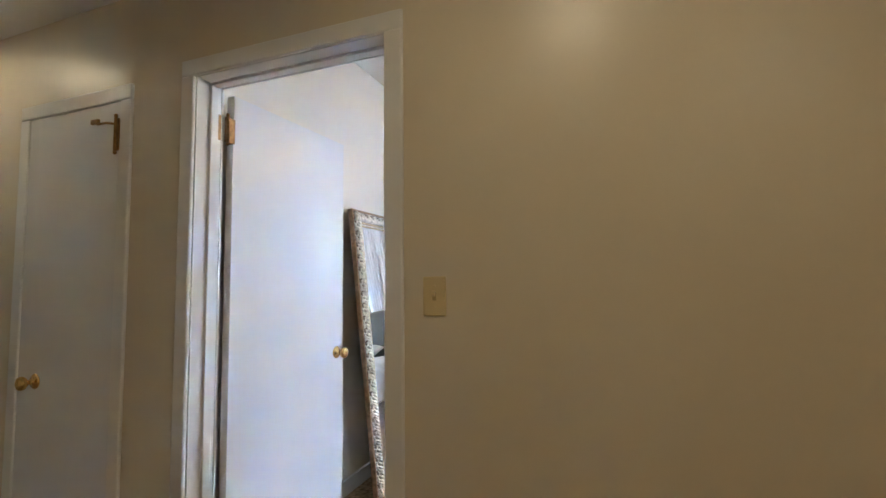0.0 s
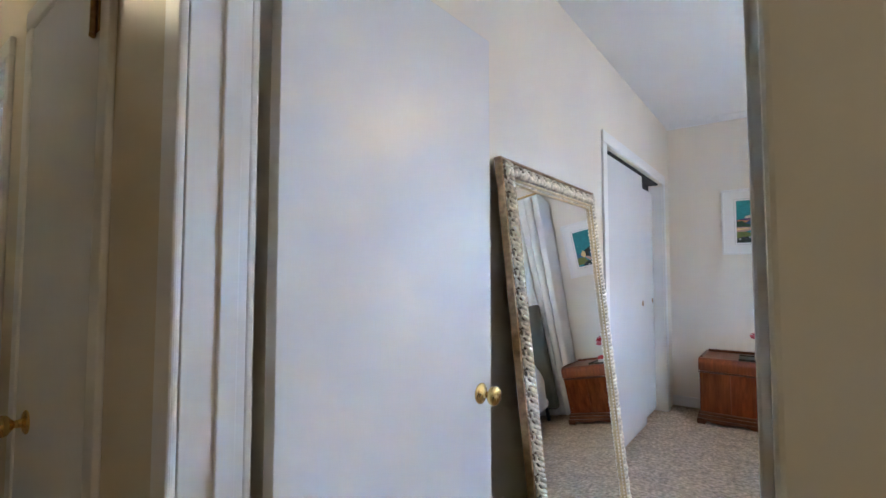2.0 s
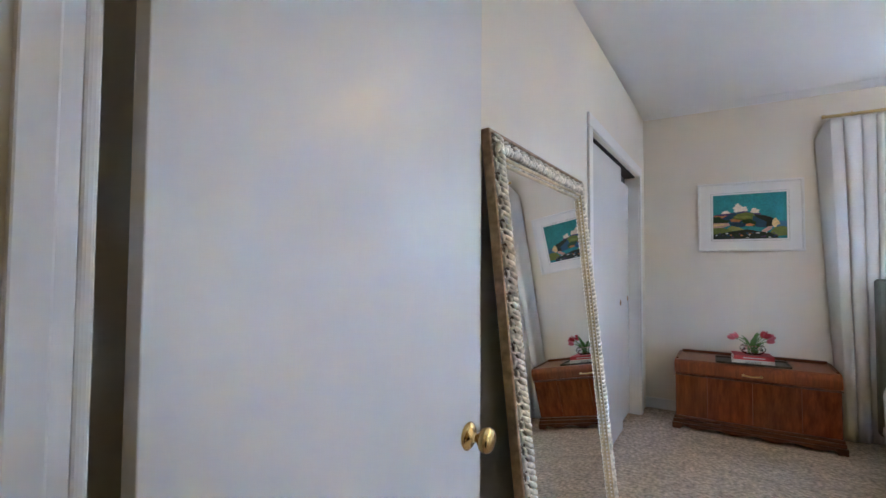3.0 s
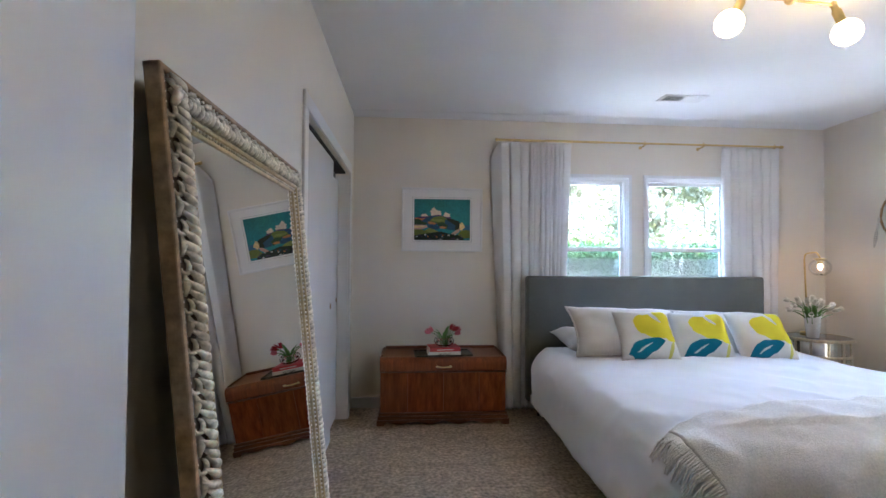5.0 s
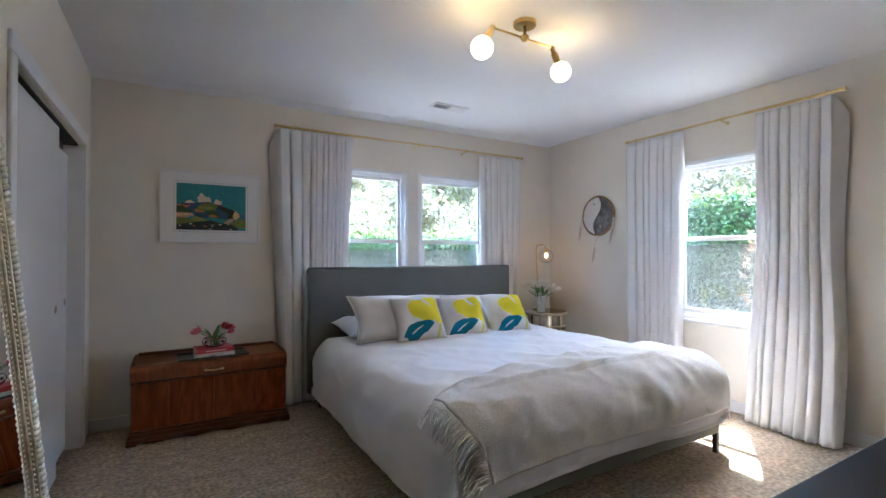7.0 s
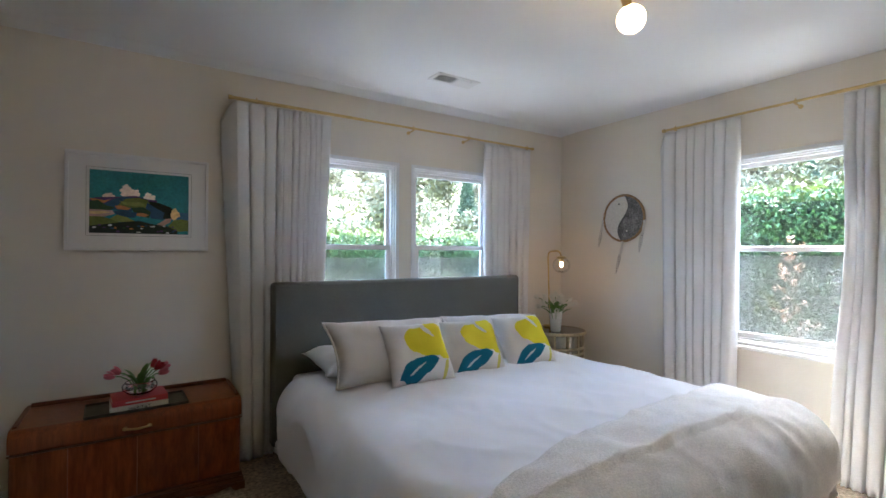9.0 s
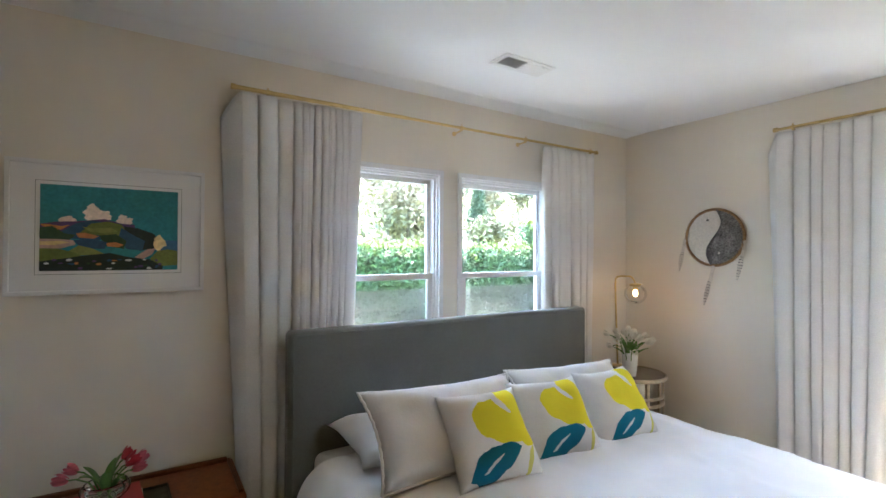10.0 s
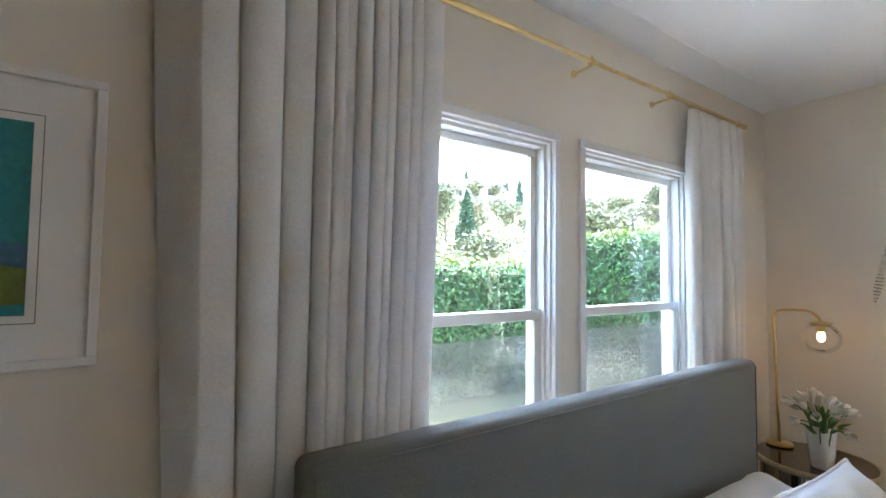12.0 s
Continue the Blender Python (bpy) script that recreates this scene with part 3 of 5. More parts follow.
def lemon_fabric():
    """Linen printed with a yellow lemon and a teal leaf, edges slightly wavering."""
    m = material("lemon_print_linen", (0.72, 0.68, 0.63), 0.9, spec=0.15, grain=0.05, grain_scale=250, bump=0.35, bump_scale=35)
    nt = m.node_tree
    b = nt.nodes["Principled BSDF"]
    co = nt.nodes.new("ShaderNodeTexCoord")
    nz = nt.nodes.new("ShaderNodeTexNoise")
    nz.inputs["Scale"].default_value = 14
    nt.links.new(co.outputs["Object"], nz.inputs["Vector"])
    sub = nt.nodes.new("ShaderNodeVectorMath")
    sub.operation = "MULTIPLY_ADD"
    sub.inputs[1].default_value = (0.03, 0.03, 0)
    nt.links.new(nz.outputs["Color"], sub.inputs[0])
    nt.links.new(co.outputs["Object"], sub.inputs[2])
    off = nt.nodes.new("ShaderNodeVectorMath")
    off.operation = "SUBTRACT"
    off.inputs[1].default_value = (0.015, 0.015, 0)
    nt.links.new(sub.outputs[0], off.inputs[0])
    p = off.outputs[0]
    body = ellipse_mask(nt, p, 0.042, 0.035, 0.140, 0.098, -18)
    upper = ellipse_mask(nt, p, 0.118, 0.120, 0.060, 0.082, 16)
    tip = ellipse_mask(nt, p, 0.136, -0.005, 0.050, 0.090, 8)
    cut = ellipse_mask(nt, p, 0.052, 0.125, 0.013, 0.075, 32)
    lemon = both(nt, "MAXIMUM", both(nt, "MAXIMUM", body, upper), tip)
    inv = nt.nodes.new("ShaderNodeMath")
    inv.operation = "SUBTRACT"
    inv.inputs[0].default_value = 1.0
    nt.links.new(cut, inv.inputs[1])
    lemon = both(nt, "MULTIPLY", lemon, inv.outputs[0])
    leaf = both(nt, "MINIMUM", ellipse_mask(nt, p, -0.040, -0.085, 0.165, 0.095, 26), ellipse_mask(nt, p, -0.022, -0.165, 0.150, 0.098, 18))
    vein = ellipse_mask(nt, p, -0.05, -0.133, 0.062, 0.006, 27)
    stalk = ellipse_mask(nt, p, 0.135, -0.15, 0.012, 0.06, -18)
    last = b.inputs["Base Color"].links[0].from_socket
    for mask, col in ((stalk, (0.62, 0.56, 0.15)), (lemon, (0.78, 0.66, 0.035)), (leaf, (0.012, 0.16, 0.24)), (vein, (0.6, 0.6, 0.58))):
        mx = nt.nodes.new("ShaderNodeMix")
        mx.data_type = "RGBA"
        nt.links.new(mask, mx.inputs[0])
        nt.links.new(last, mx.inputs[6])
        mx.inputs[7].default_value = (*col, 1)
        last = mx.outputs[2]
    nt.links.new(last, b.inputs["Base Color"])
    return m


M_LEMON = lemon_fabric()


def cushion(name, w, h, t, place, mat, label, category, seed, group="", piped=False):
    ob = thing(name, label, category, place, group)
    part("cover", pillow_mesh(w, h, t, seed, crumple=0.024), mat, ob, smooth=True)
    if piped:
        pts = []
        for a, b_ in (((-1, -1), (1, -1)), ((1, -1), (1, 1)), ((1, 1), (-1, 1)), ((-1, 1), (-1, -1))):
            for k in range(24):
                u, v = a[0] + (b_[0] - a[0]) * k / 24, a[1] + (b_[1] - a[1]) * k / 24
                pts.append((w / 2 * u * (1 - 0.10 * (1 - v * v) * abs(u) ** 3), h / 2 * v * (1 - 0.10 * (1 - u * u) * abs(v) ** 3), 0.003 * math.sin(k * 2.6)))
        pts.append(pts[0])
        part("trim", tube(pts, 0.008, 6), M_SHAM, ob, "whip-stitched linen edge", True)
    return ob


for x, y, z, rz, seed in ((2.08, 4.13, 0.705, 2, 1.0), (3.06, 4.13, 0.705, -2, 2.0)):
    cushion("sleeping_pillow", 0.90, 0.46, 0.17, pose(x, y, z, 8, 0, rz), M_DUVET, "plump white cotton sleeping pillow at the headboard", "pillow", seed, "pillows on the bed")
for x, y, z, rz, seed in ((2.075, 3.81, 0.810, 1, 3.0), (3.01, 3.875, 0.770, -2, 4.0)):
    cushion("pillow_sham", 0.88, 0.45, 0.22, pose(x, y, z, 48, 0, rz) @ pose(0, 0, 0, 0, 0, -2.5), M_SHAM, "white linen pillow sham leaning, with a whip-stitched edge", "pillow", seed, "pillows on the bed", True)
for x, y, z, rx, rz, seed in ((2.125, 3.61, 0.816, 50, -8, 5.0), (2.575, 3.65, 0.796, 51, -11, 6.0), (3.035, 3.63, 0.796, 53, -5, 7.0)):
    cushion("throw_pillow", 0.42, 0.42, 0.17, pose(x, y, z, rx, 0, rz), M_LEMON, "linen throw pillow printed with a yellow lemon and teal leaf", "throw pillow", seed, "lemon pillows")


# ---- curtains and rods ----
def curtain(name, axis, rod, top0, top1, bot0, bot1, seams, seed, ztop=2.465, amp=0.036, spread=0.0, tail=0.0, waist=0.0, label=""):
    """Pleated cloth hung from a rod. Runs along one wall; rod: its distance line; spread: how far the hem swings into the room; tail: return to the wall at the first end."""
    rnd = random.Random(seed)
    ph = [rnd.uniform(0, 6.28) for _ in range(8)]
    inward = -1

    def f(u, v):
        zz = ztop * (1 - v) + 0.012 * v
        a = top0 + (top1 - top0) * u
        b = bot0 + (bot1 - bot0) * u
        k = v ** 1.1
        p = a + (b - a) * k
        uu = min(max(u + 0.006 * math.sin(3.1 * v + ph[1] + 6 * u) * math.sin(math.pi * u), 0), 0.99999)
        i = max(k for k in range(len(seams) - 1) if seams[k] <= uu)
        wide = seams[i + 1] - seams[i]
        x = (uu - seams[i]) / wide
        w = 2 * math.pi * (i + x)
        deep = min(0.95, 0.50 + 3.2 * wide) * (0.85 + 0.25 * math.sin(2.3 * i + ph[2] + 1.3 * v))
        d = (1 - 2 * math.sin(math.pi * x) ** 0.55) * deep + 0.30 * math.sin(w * 0.31 + ph[3]) + 0.10 * math.sin(w * 0.83 + ph[5] + 1.1 * v)
        pinch = 0.50 + 0.50 * min(1, v / 0.10)
        q = amp * d * pinch * (0.9 + 0.35 * v) + 0.005 * noise.noise(Vector((u * 5, v * 2.5, seed))) + 0.003 * noise.noise(Vector((u * 16, v * 7, seed)))
        p -= 0.135 * wide * (top1 - top0) * math.sin(2 * math.pi * x) * pinch
        p += waist * math.sin(math.pi * min(1.0, v * 1.25)) ** 2 * (0.5 - u) * 2 * math.copysign(1, top1 - top0)
        p += 0.002 * noise.noise(Vector((u * 9, v * 4, seed + 3)))
        q += inward * spread * max(0.0, v - 0.45) ** 2 * 3.3 * (0.7 + 0.3 * math.sin(3 * u + 1))
        if tail:
            e = max(0.0, 1 - u / 0.07)
            zz -= e * e * (1 - v) * 0.13
            p -= math.copysign(1, top1 - top0) * e * e * 0.045 * (1 - v)
            q += 0.055 * e * (1 - 0.4 * v)
        if v > 0.985:
            q += 0.01 * math.sin(3 * w)
        return Vector((p, rod + q, zz)) if axis == "x" else Vector((rod + q, p, zz))
    c = part(name, grid_sheet(480, 50, f), M_CURTAIN, smooth=True)
    solid(c, 0.002)
    return tagged(c, label or "white linen curtain hanging in soft pleats beside the window", "curtain", "curtains")


curtain("curtain", "x", 4.545, 1.185, 1.905, 1.255, 1.80, (0, 0.17, 0.32, 0.44, 0.50, 0.555, 0.60, 0.66, 0.725, 0.775, 0.83, 0.88, 1), 11, tail=1)
curtain("curtain", "x", 4.545, 3.40, 3.985, 3.41, 3.93, (0, 0.14, 0.24, 0.41, 0.52, 0.66, 0.82, 1), 12)
curtain("curtain", "y", 4.435, 3.425, 2.80, 3.39, 2.85, (0, 0.19, 0.36, 0.47, 0.60, 0.70, 0.84, 1), 13, tail=1)
curtain("curtain", "y", 4.430, 1.655, 2.19, 1.63, 2.26, (0, 0.19, 0.31, 0.42, 0.55, 0.68, 0.80, 0.88, 1), 14, tail=1, spread=0.13, waist=0.03, label="white linen curtain with its long hem spread on the carpet")


def rod(axis, line, a0, a1, z, brackets, face):
    r = thing("curtain_rod", "slim brass curtain rod on wall brackets", "curtain rod", group="curtain rods")
    P = (lambda a, d, zz: (a, d, zz)) if axis == "x" else (lambda a, d, zz: (d, a, zz))
    mid = a0 + (a1 - a0) * 0.36
    part("outer_tube", tube([P(a0, line, z), P(mid, line, z)], 0.0115, 14), M_GOLD, r, smooth=False)
    part("inner_tube", tube([P(mid, line, z), P(a1, line, z)], 0.0092, 14), M_GOLD, r)
    for e in (a0, a1):
        part("end_cap", tube([P(e - 0.012, line, z), P(e + 0.012, line, z)], 0.015, 14), M_GOLD, r)
    for b in brackets:
        bm = tube([P(b, line, z - 0.016), P(b, face - 0.004, z - 0.020)], 0.006, 8)
        tube([P(b, face - 0.008, z - 0.020), P(b, face, z - 0.020)], 0.015, 16, bm)
        tube([P(b - 0.008, line, z - 0.001), P(b + 0.008, line, z - 0.001)], 0.0145, 14, bm)
        tube([P(b, line, z + 0.010), P(b, line, z + 0.024)], 0.004, 8, bm)
        part("bracket", bm, M_GOLD, r)


rod("x", 4.545, 1.19, 4.0, 2.488, (1.36, 2.62, 3.205, 3.93), YB)
rod("y", 4.435, 1.62, 3.40, 2.488, (1.72, 2.45, 3.30), XR)


# ---- leaning mirror with a carved frame ----
mirror = thing("floor_mirror", "tall mirror in a carved silver-gilt frame, leaning on the wall", "mirror", pose(0.0946, 1.175, 0.004, 0, -5.975, 0) @ pose(0, 0, 0, 90, 0, 90))
MW, MH = 1.046, 1.7256
# local x runs along the wall, y up the frame, z out of the glass
back = boxes((0.085, MW - 0.085, 0.085, MH - 0.02, -0.052, -0.0125))
part("backing", back, M_SHADEBLACK, mirror)
FW = 0.105
part("glass", boxes((FW - 0.012, MW - FW + 0.012, FW - 0.012, MH - FW + 0.012, 0.004, 0.008)), M_MIRROR, mirror, "clear silvered glass")


# darker brown puts the shade between the carved leaves into the colour
M_CARVEGAP = material("recess_shade_brown", (0.20, 0.15, 0.10), 0.5, metal=0.3, grain=0.3, grain_scale=40, bump=0.2, bump_scale=90)
M_PALEGILT = material("pale_gilt_lip", (0.62, 0.50, 0.31), 0.36, metal=0.6, grain=0.18, grain_scale=50, stain=0.15, stain_scale=9, bump=0.1, bump_scale=80)
rnd = random.Random(8)
for nm, horizontal, pos in (("frame_left", False, 0), ("frame_right", False, 1), ("frame_bottom", True, 0), ("frame_top", True, 1)):
    L, W = (MW, MH) if horizontal else (MH, MW)

    def moulding(rows):
        bm = bmesh.new()
        for a, b, z0, z1, bev in rows:
            lo, hi = (a, b) if pos == 0 else (W - b, W - a)
            if horizontal:
                box(bm, a, L - a, lo, hi, z0, z1, bevel=bev)
            else:
                box(bm, lo, hi, a, L - a, z0 + 0.0006, z1 + 0.0006, bevel=bev)
        return bm
    f = part(nm, moulding([(0.0, 0.014, -0.016, 0.016, 0.004)]), M_GILTWOOD, mirror, "worn brown-gold outer edge of the frame")
    part("recess", moulding([(0.014, 0.076, -0.012, 0.008, 0.002)]), M_CARVEGAP, f)
    part("inner_lip", moulding([(0.076, 0.090, -0.011, 0.024, 0.006), (0.090, FW, -0.011, 0.013, 0.004)]), M_PALEGILT, f, "smooth pale gilt inner lip")
    along = Vector((1, 0, 0)) if horizontal else Vector((0, 1, 0))
    inner = (Vector((0, 1, 0)) if horizontal else Vector((1, 0, 0))) * (1 if pos == 0 else -1)
    origin = (Vector((0, 0, 0)) if pos == 0 else (Vector((0, MH, 0)) if horizontal else Vector((MW, 0, 0))))
    up = Vector((0, 0, 1))
    bm = bmesh.new()
    n = int((L - 0.05) / 0.0185)
    for i in range(n):
        p = origin + along * (0.025 + (L - 0.05) * (i + 0.5) / n)
        # slanting acanthus lobes rolling over the inner side, some long, some short
        reach = (0.022, 0.034, 0.044, 0.030)[i % 4] + rnd.uniform(-0.003, 0.003)
        pts, tap = [], []
        for k in range(7):
            q = k / 6
            pts.append(p + inner * (0.073 + (reach - 0.073) * q) + along * (0.026 * q ** 1.6 - 0.004) + up * (0.010 + 0.017 * math.sin(0.55 + 2.2 * q)))
            tap.append((0.0065, 0.0092, 0.0098, 0.0088, 0.0072, 0.0050, 0.0020)[k])
        tube(pts, 0.008, 7, bm, taper=tap)
        if i % 4 == 2:
            # a curled volute with a stalk on the outer side
            c = p + inner * 0.031 + along * 0.006
            pts = []
            for k in range(9):
                a = 0.2 + 4.6 * k / 8
                rr = 0.0135 - 0.0010 * k
                pts.append(c + along * (rr * 1.25 * math.cos(a)) + inner * (rr * math.sin(a)) + up * (0.013 + 0.004 * math.sin(a)))
            tube(pts, 0.005, 6, bm, taper=[0.0022, 0.0040, 0.0050, 0.0054, 0.0050, 0.0046, 0.004, 0.0034, 0.0028])
            tube([c - along * 0.012 + up * 0.012, c - along * 0.032 - inner * 0.006 + up * 0.019, c - along * 0.052 - inner * 0.003 + up * 0.012], 0.005, 6, bm, taper=[0.0030, 0.0072, 0.0028])
            tube([c - along * 0.018 + inner * 0.006 + up * 0.012, c - along * 0.034 + inner * 0.010 + up * 0.018, c - along * 0.048 + inner * 0.014 + up * 0.012], 0.005, 6, bm, taper=[0.0028, 0.0058, 0.0024])
        ball(bm, p + inner * 0.0165 + up * 0.011, (0.0042, 0.0042, 0.0042), 1)
    for i in range(int((L - 0.16) / 0.016)):
        ball(bm, origin + along * (0.085 + 0.016 * i) + inner * 0.0925 + up * 0.0150, (0.0050, 0.0050, 0.0045), 1)
    part("carving", bm, M_SILVERLEAF, f, "raised silver leaf scrolls and beading", True)

# ---- cedar chest ----
chest = thing("chest", "walnut veneer waterfall chest with a scalloped plinth", "chest", pose(0.68, 4.36, 0))
CW, CF, CB = 0.525, -0.185, 0.262


def waterfall(x0, x1, z0, z1, y0, y1, r):
    """A lid whose front edge rolls over in a quarter round."""
    prof = [(y1, z0), (y0, z0)] + [(y0 + r - r * math.cos(radians(a)), z1 - r + r * math.sin(radians(a))) for a in range(0, 91, 10)] + [(y1, z1)]
    bm = bmesh.new()
    a = [bm.verts.new((x0, y, z)) for y, z in prof]
    b = [bm.verts.new((x1, y, z)) for y, z in prof]
    k = len(prof)
    for i in range(k):
        bm.faces.new((a[i], b[i], b[(i + 1) % k], a[(i + 1) % k]))
    bm.faces.new(a[::-1])
    bm.faces.new(b)
    return bm


body = part("body", boxes((-CW, CW, CF, CB, 0.095, 0.44), bevel=0.006), M_WALNUT, chest)
lid = part("lid", waterfall(-CW - 0.006, CW + 0.006, 0.444, 0.548, CF - 0.008, CB, 0.05), M_WALNUT, chest)
bm = boxes((-CW + 0.02, CW - 0.02, CB - 0.03, CB - 0.006, 0.548, 0.572), bevel=0.006)
for s in (-1, 1):
    box(bm, s * (CW - 0.012) - 0.010, s * (CW - 0.012) + 0.010, CF + 0.05, CB - 0.006, 0.5485, 0.560, bevel=0.004)
part("gallery_rail", bm, M_WALNUTD, lid)
part("groove", boxes((-CW - 0.0075, CW + 0.0075, CF - 0.010, CF + 0.001, 0.428, 0.436), bevel=0.002), M_WALNUTD, chest)
# book-matched veneer panels on the front
for i, (x0, x1, rz) in enumerate(((-0.52, -0.30, 4), (-0.297, -0.002, 14), (0.002, 0.297, -14), (0.30, 0.52, -4))):
    p = part("veneer_panel", boxes((x0, x1, CF - 0.003, CF + 0.001, 0.105, 0.424)), material("veneer_leaf", (0.20 + 0.02 * (i % 2), 0.050, 0.014), 0.26, grain=0.16, grain_scale=11, stain=0.3, stain_scale=3.5, stretch=(8, 8, 1 + 0.4 * i)), chest)
bm = boxes((-CW - 0.018, CW + 0.018, CF - 0.022, CB, 0.045, 0.075), bevel=0.006)
box(bm, -CW - 0.012, CW + 0.012, CF - 0.016, CB, 0.075, 0.098, bevel=0.008)
n = 56
prof = []
for i in range(n + 1):
    x = -CW - 0.024 + (2 * CW + 0.048) * i / n
    u = abs(x) / (CW + 0.024)
    lift = 0.0 if u > 0.86 else 0.022 + 0.012 * math.cos(u * 14) * (1 - 0.3 * u)
    prof.append((x, lift))
vs = [[bm.verts.new((x, y, z)) for x, z in [(x, l) for x, l in prof]] + [bm.verts.new((x, y, 0.0455)) for x, l in prof] for y in (CF - 0.028, CF - 0.008)]
k = n + 1
for i in range(n):
    for q in vs:
        bm.faces.new((q[i], q[i + 1], q[k + i + 1], q[k + i]) if q is vs[0] else (q[i], q[k + i], q[k + i + 1], q[i + 1]))
    bm.faces.new((vs[0][i], vs[1][i], vs[1][i + 1], vs[0][i + 1]))
    bm.faces.new((vs[0][k + i], vs[0][k + i + 1], vs[1][k + i + 1], vs[1][k + i]))
box(bm, -CW - 0.024, -CW, CF - 0.006, CB, 0.0, 0.045, bevel=0.004)
box(bm, CW, CW + 0.024, CF - 0.006, CB, 0.0, 0.045, bevel=0.004)
part("plinth", bm, M_WALNUTD, chest, "dark scalloped plinth")
bm = tube([(-0.055, CF - 0.014, 0.476), (-0.05, CF - 0.030, 0.478), (0.0, CF - 0.034, 0.474), (0.05, CF - 0.030, 0.478), (0.055, CF - 0.014, 0.476)], 0.006, 8)
for s in (-1, 1):
    ball(bm, (s * 0.056, CF - 0.012, 0.476), (0.013, 0.008, 0.010), 2)
part("handle", bm, M_GOLD, lid, "curved brass handle", True)

# ---- tray, books and tulips on the chest ----
TZ = 0.549
tray = thing("tray", "dark patinated metal tray on the chest lid", "tray", pose(0.68, 4.33, TZ, 0, 0, 3))
M_TRAY = material("patinated_tin", (0.075, 0.070, 0.062), 0.42, metal=0.6, grain=0.3, grain_scale=30, stain=0.3, stain_scale=8)
bm = boxes((-0.24, 0.24, -0.125, 0.125, 0.0, 0.004), bevel=0.002)
part("base", bm, M_TRAY, tray)
for x0, x1, y0, y1 in ((-0.24, 0.24, -0.129, -0.123), (-0.24, 0.24, 0.123, 0.129), (-0.245, -0.239, -0.125, 0.125), (0.239, 0.245, -0.125, 0.125)):
    part("rim", boxes((x0, x1, y0, y1, 0.0, 0.016), bevel=0.002), M_TRAY, tray)
M_BOOKRED = material("red_cloth_cover", (0.50, 0.055, 0.06), 0.6, grain=0.08, grain_scale=200)
M_BOOKPALE = material("pale_cover", (0.62, 0.60, 0.55), 0.6, grain=0.05, grain_scale=150)
M_PAGES = material("page_edges", (0.70, 0.67, 0.58), 0.9, grain=0.15, grain_scale=60, stretch=(1, 1, 12))
M_INK = material("dark_ink", (0.03, 0.03, 0.03), 0.7, grain=0.1)
for nm, w, d, h, z, mat, lab, rz in (("book", 0.275, 0.20, 0.036, 0.0045, M_BOOKPALE, "thick pale book with dark spine lettering, lying flat", 3), ("book", 0.262, 0.19, 0.032, 0.041, M_BOOKRED, "coral red hardback book lying on another book", 6)):
    b = thing(nm, lab, "book", pose(0.685, 4.31, TZ + z, 0, 0, rz), "books on the tray")
    bm = boxes((-w / 2, w / 2, -d / 2, d / 2, 0, 0.003), (-w / 2, w / 2, -d / 2, d / 2, h - 0.003, h), (-w / 2, w / 2, -d / 2 - 0.003, -d / 2, 0.0, h), bevel=0.001)
    part("cover", bm, mat, b)
    part("pages", boxes((-w / 2 + 0.004, w / 2 - 0.004, -d / 2, d / 2 - 0.005, 0.003, h - 0.003)), M_PAGES, b)
    if mat is M_BOOKPALE:
        cu = bpy.data.curves.new("spine_title", "FONT")
        cu.body, cu.size, cu.align_x, cu.extrude = "HABITAT", 0.026, "CENTER", 0.0003
        t = new("spine_title", cu)
        t.data.materials.append(M_INK)
        t.parent = b
        t.matrix_basis = pose(0.0, -d / 2 - 0.0034, 0.009, 90, 0, 0)
    else:
        part("title_bar", boxes((-0.07, 0.07, -d / 2 - 0.0036, -d / 2 - 0.0028, 0.012, 0.019)), M_BOOKPALE, b)

M_STEM = material("tulip_green", (0.12, 0.25, 0.055), 0.5, grain=0.15, grain_scale=40)
M_PINK = material("pink_petal", (0.62, 0.14, 0.17), 0.5, grain=0.25, grain_scale=30, stretch=(1, 1, 4))
M_RED = material("red_petal", (0.42, 0.02, 0.03), 0.5, grain=0.25, grain_scale=30, stretch=(1, 1, 4))
M_WHITEPETAL = material("white_petal", (0.76, 0.74, 0.66), 0.55, grain=0.05, grain_scale=30)
M_CLEAR = glass("clear_glass")
M_WATER = glass("water", ior=1.33)
M_BUBBLE = bpy.data.materials.new("thin_blown_glass")
M_BUBBLE.use_nodes = True
nt = M_BUBBLE.node_tree
clear = nt.nodes.new("ShaderNodeBsdfTransparent")
gloss = nt.nodes.new("ShaderNodeBsdfGlossy")
gloss.inputs["Roughness"].default_value = 0.02
fres = nt.nodes.new("ShaderNodeFresnel")
fres.inputs[0].default_value = 1.25
mix = nt.nodes.new("ShaderNodeMixShader")
nt.links.new(fres.outputs[0], mix.inputs[0])
nt.links.new(clear.outputs[0], mix.inputs[1])
nt.links.new(gloss.outputs[0], mix.inputs[2])
nt.links.new(mix.outputs[0], nt.nodes["Material Output"].inputs[0])


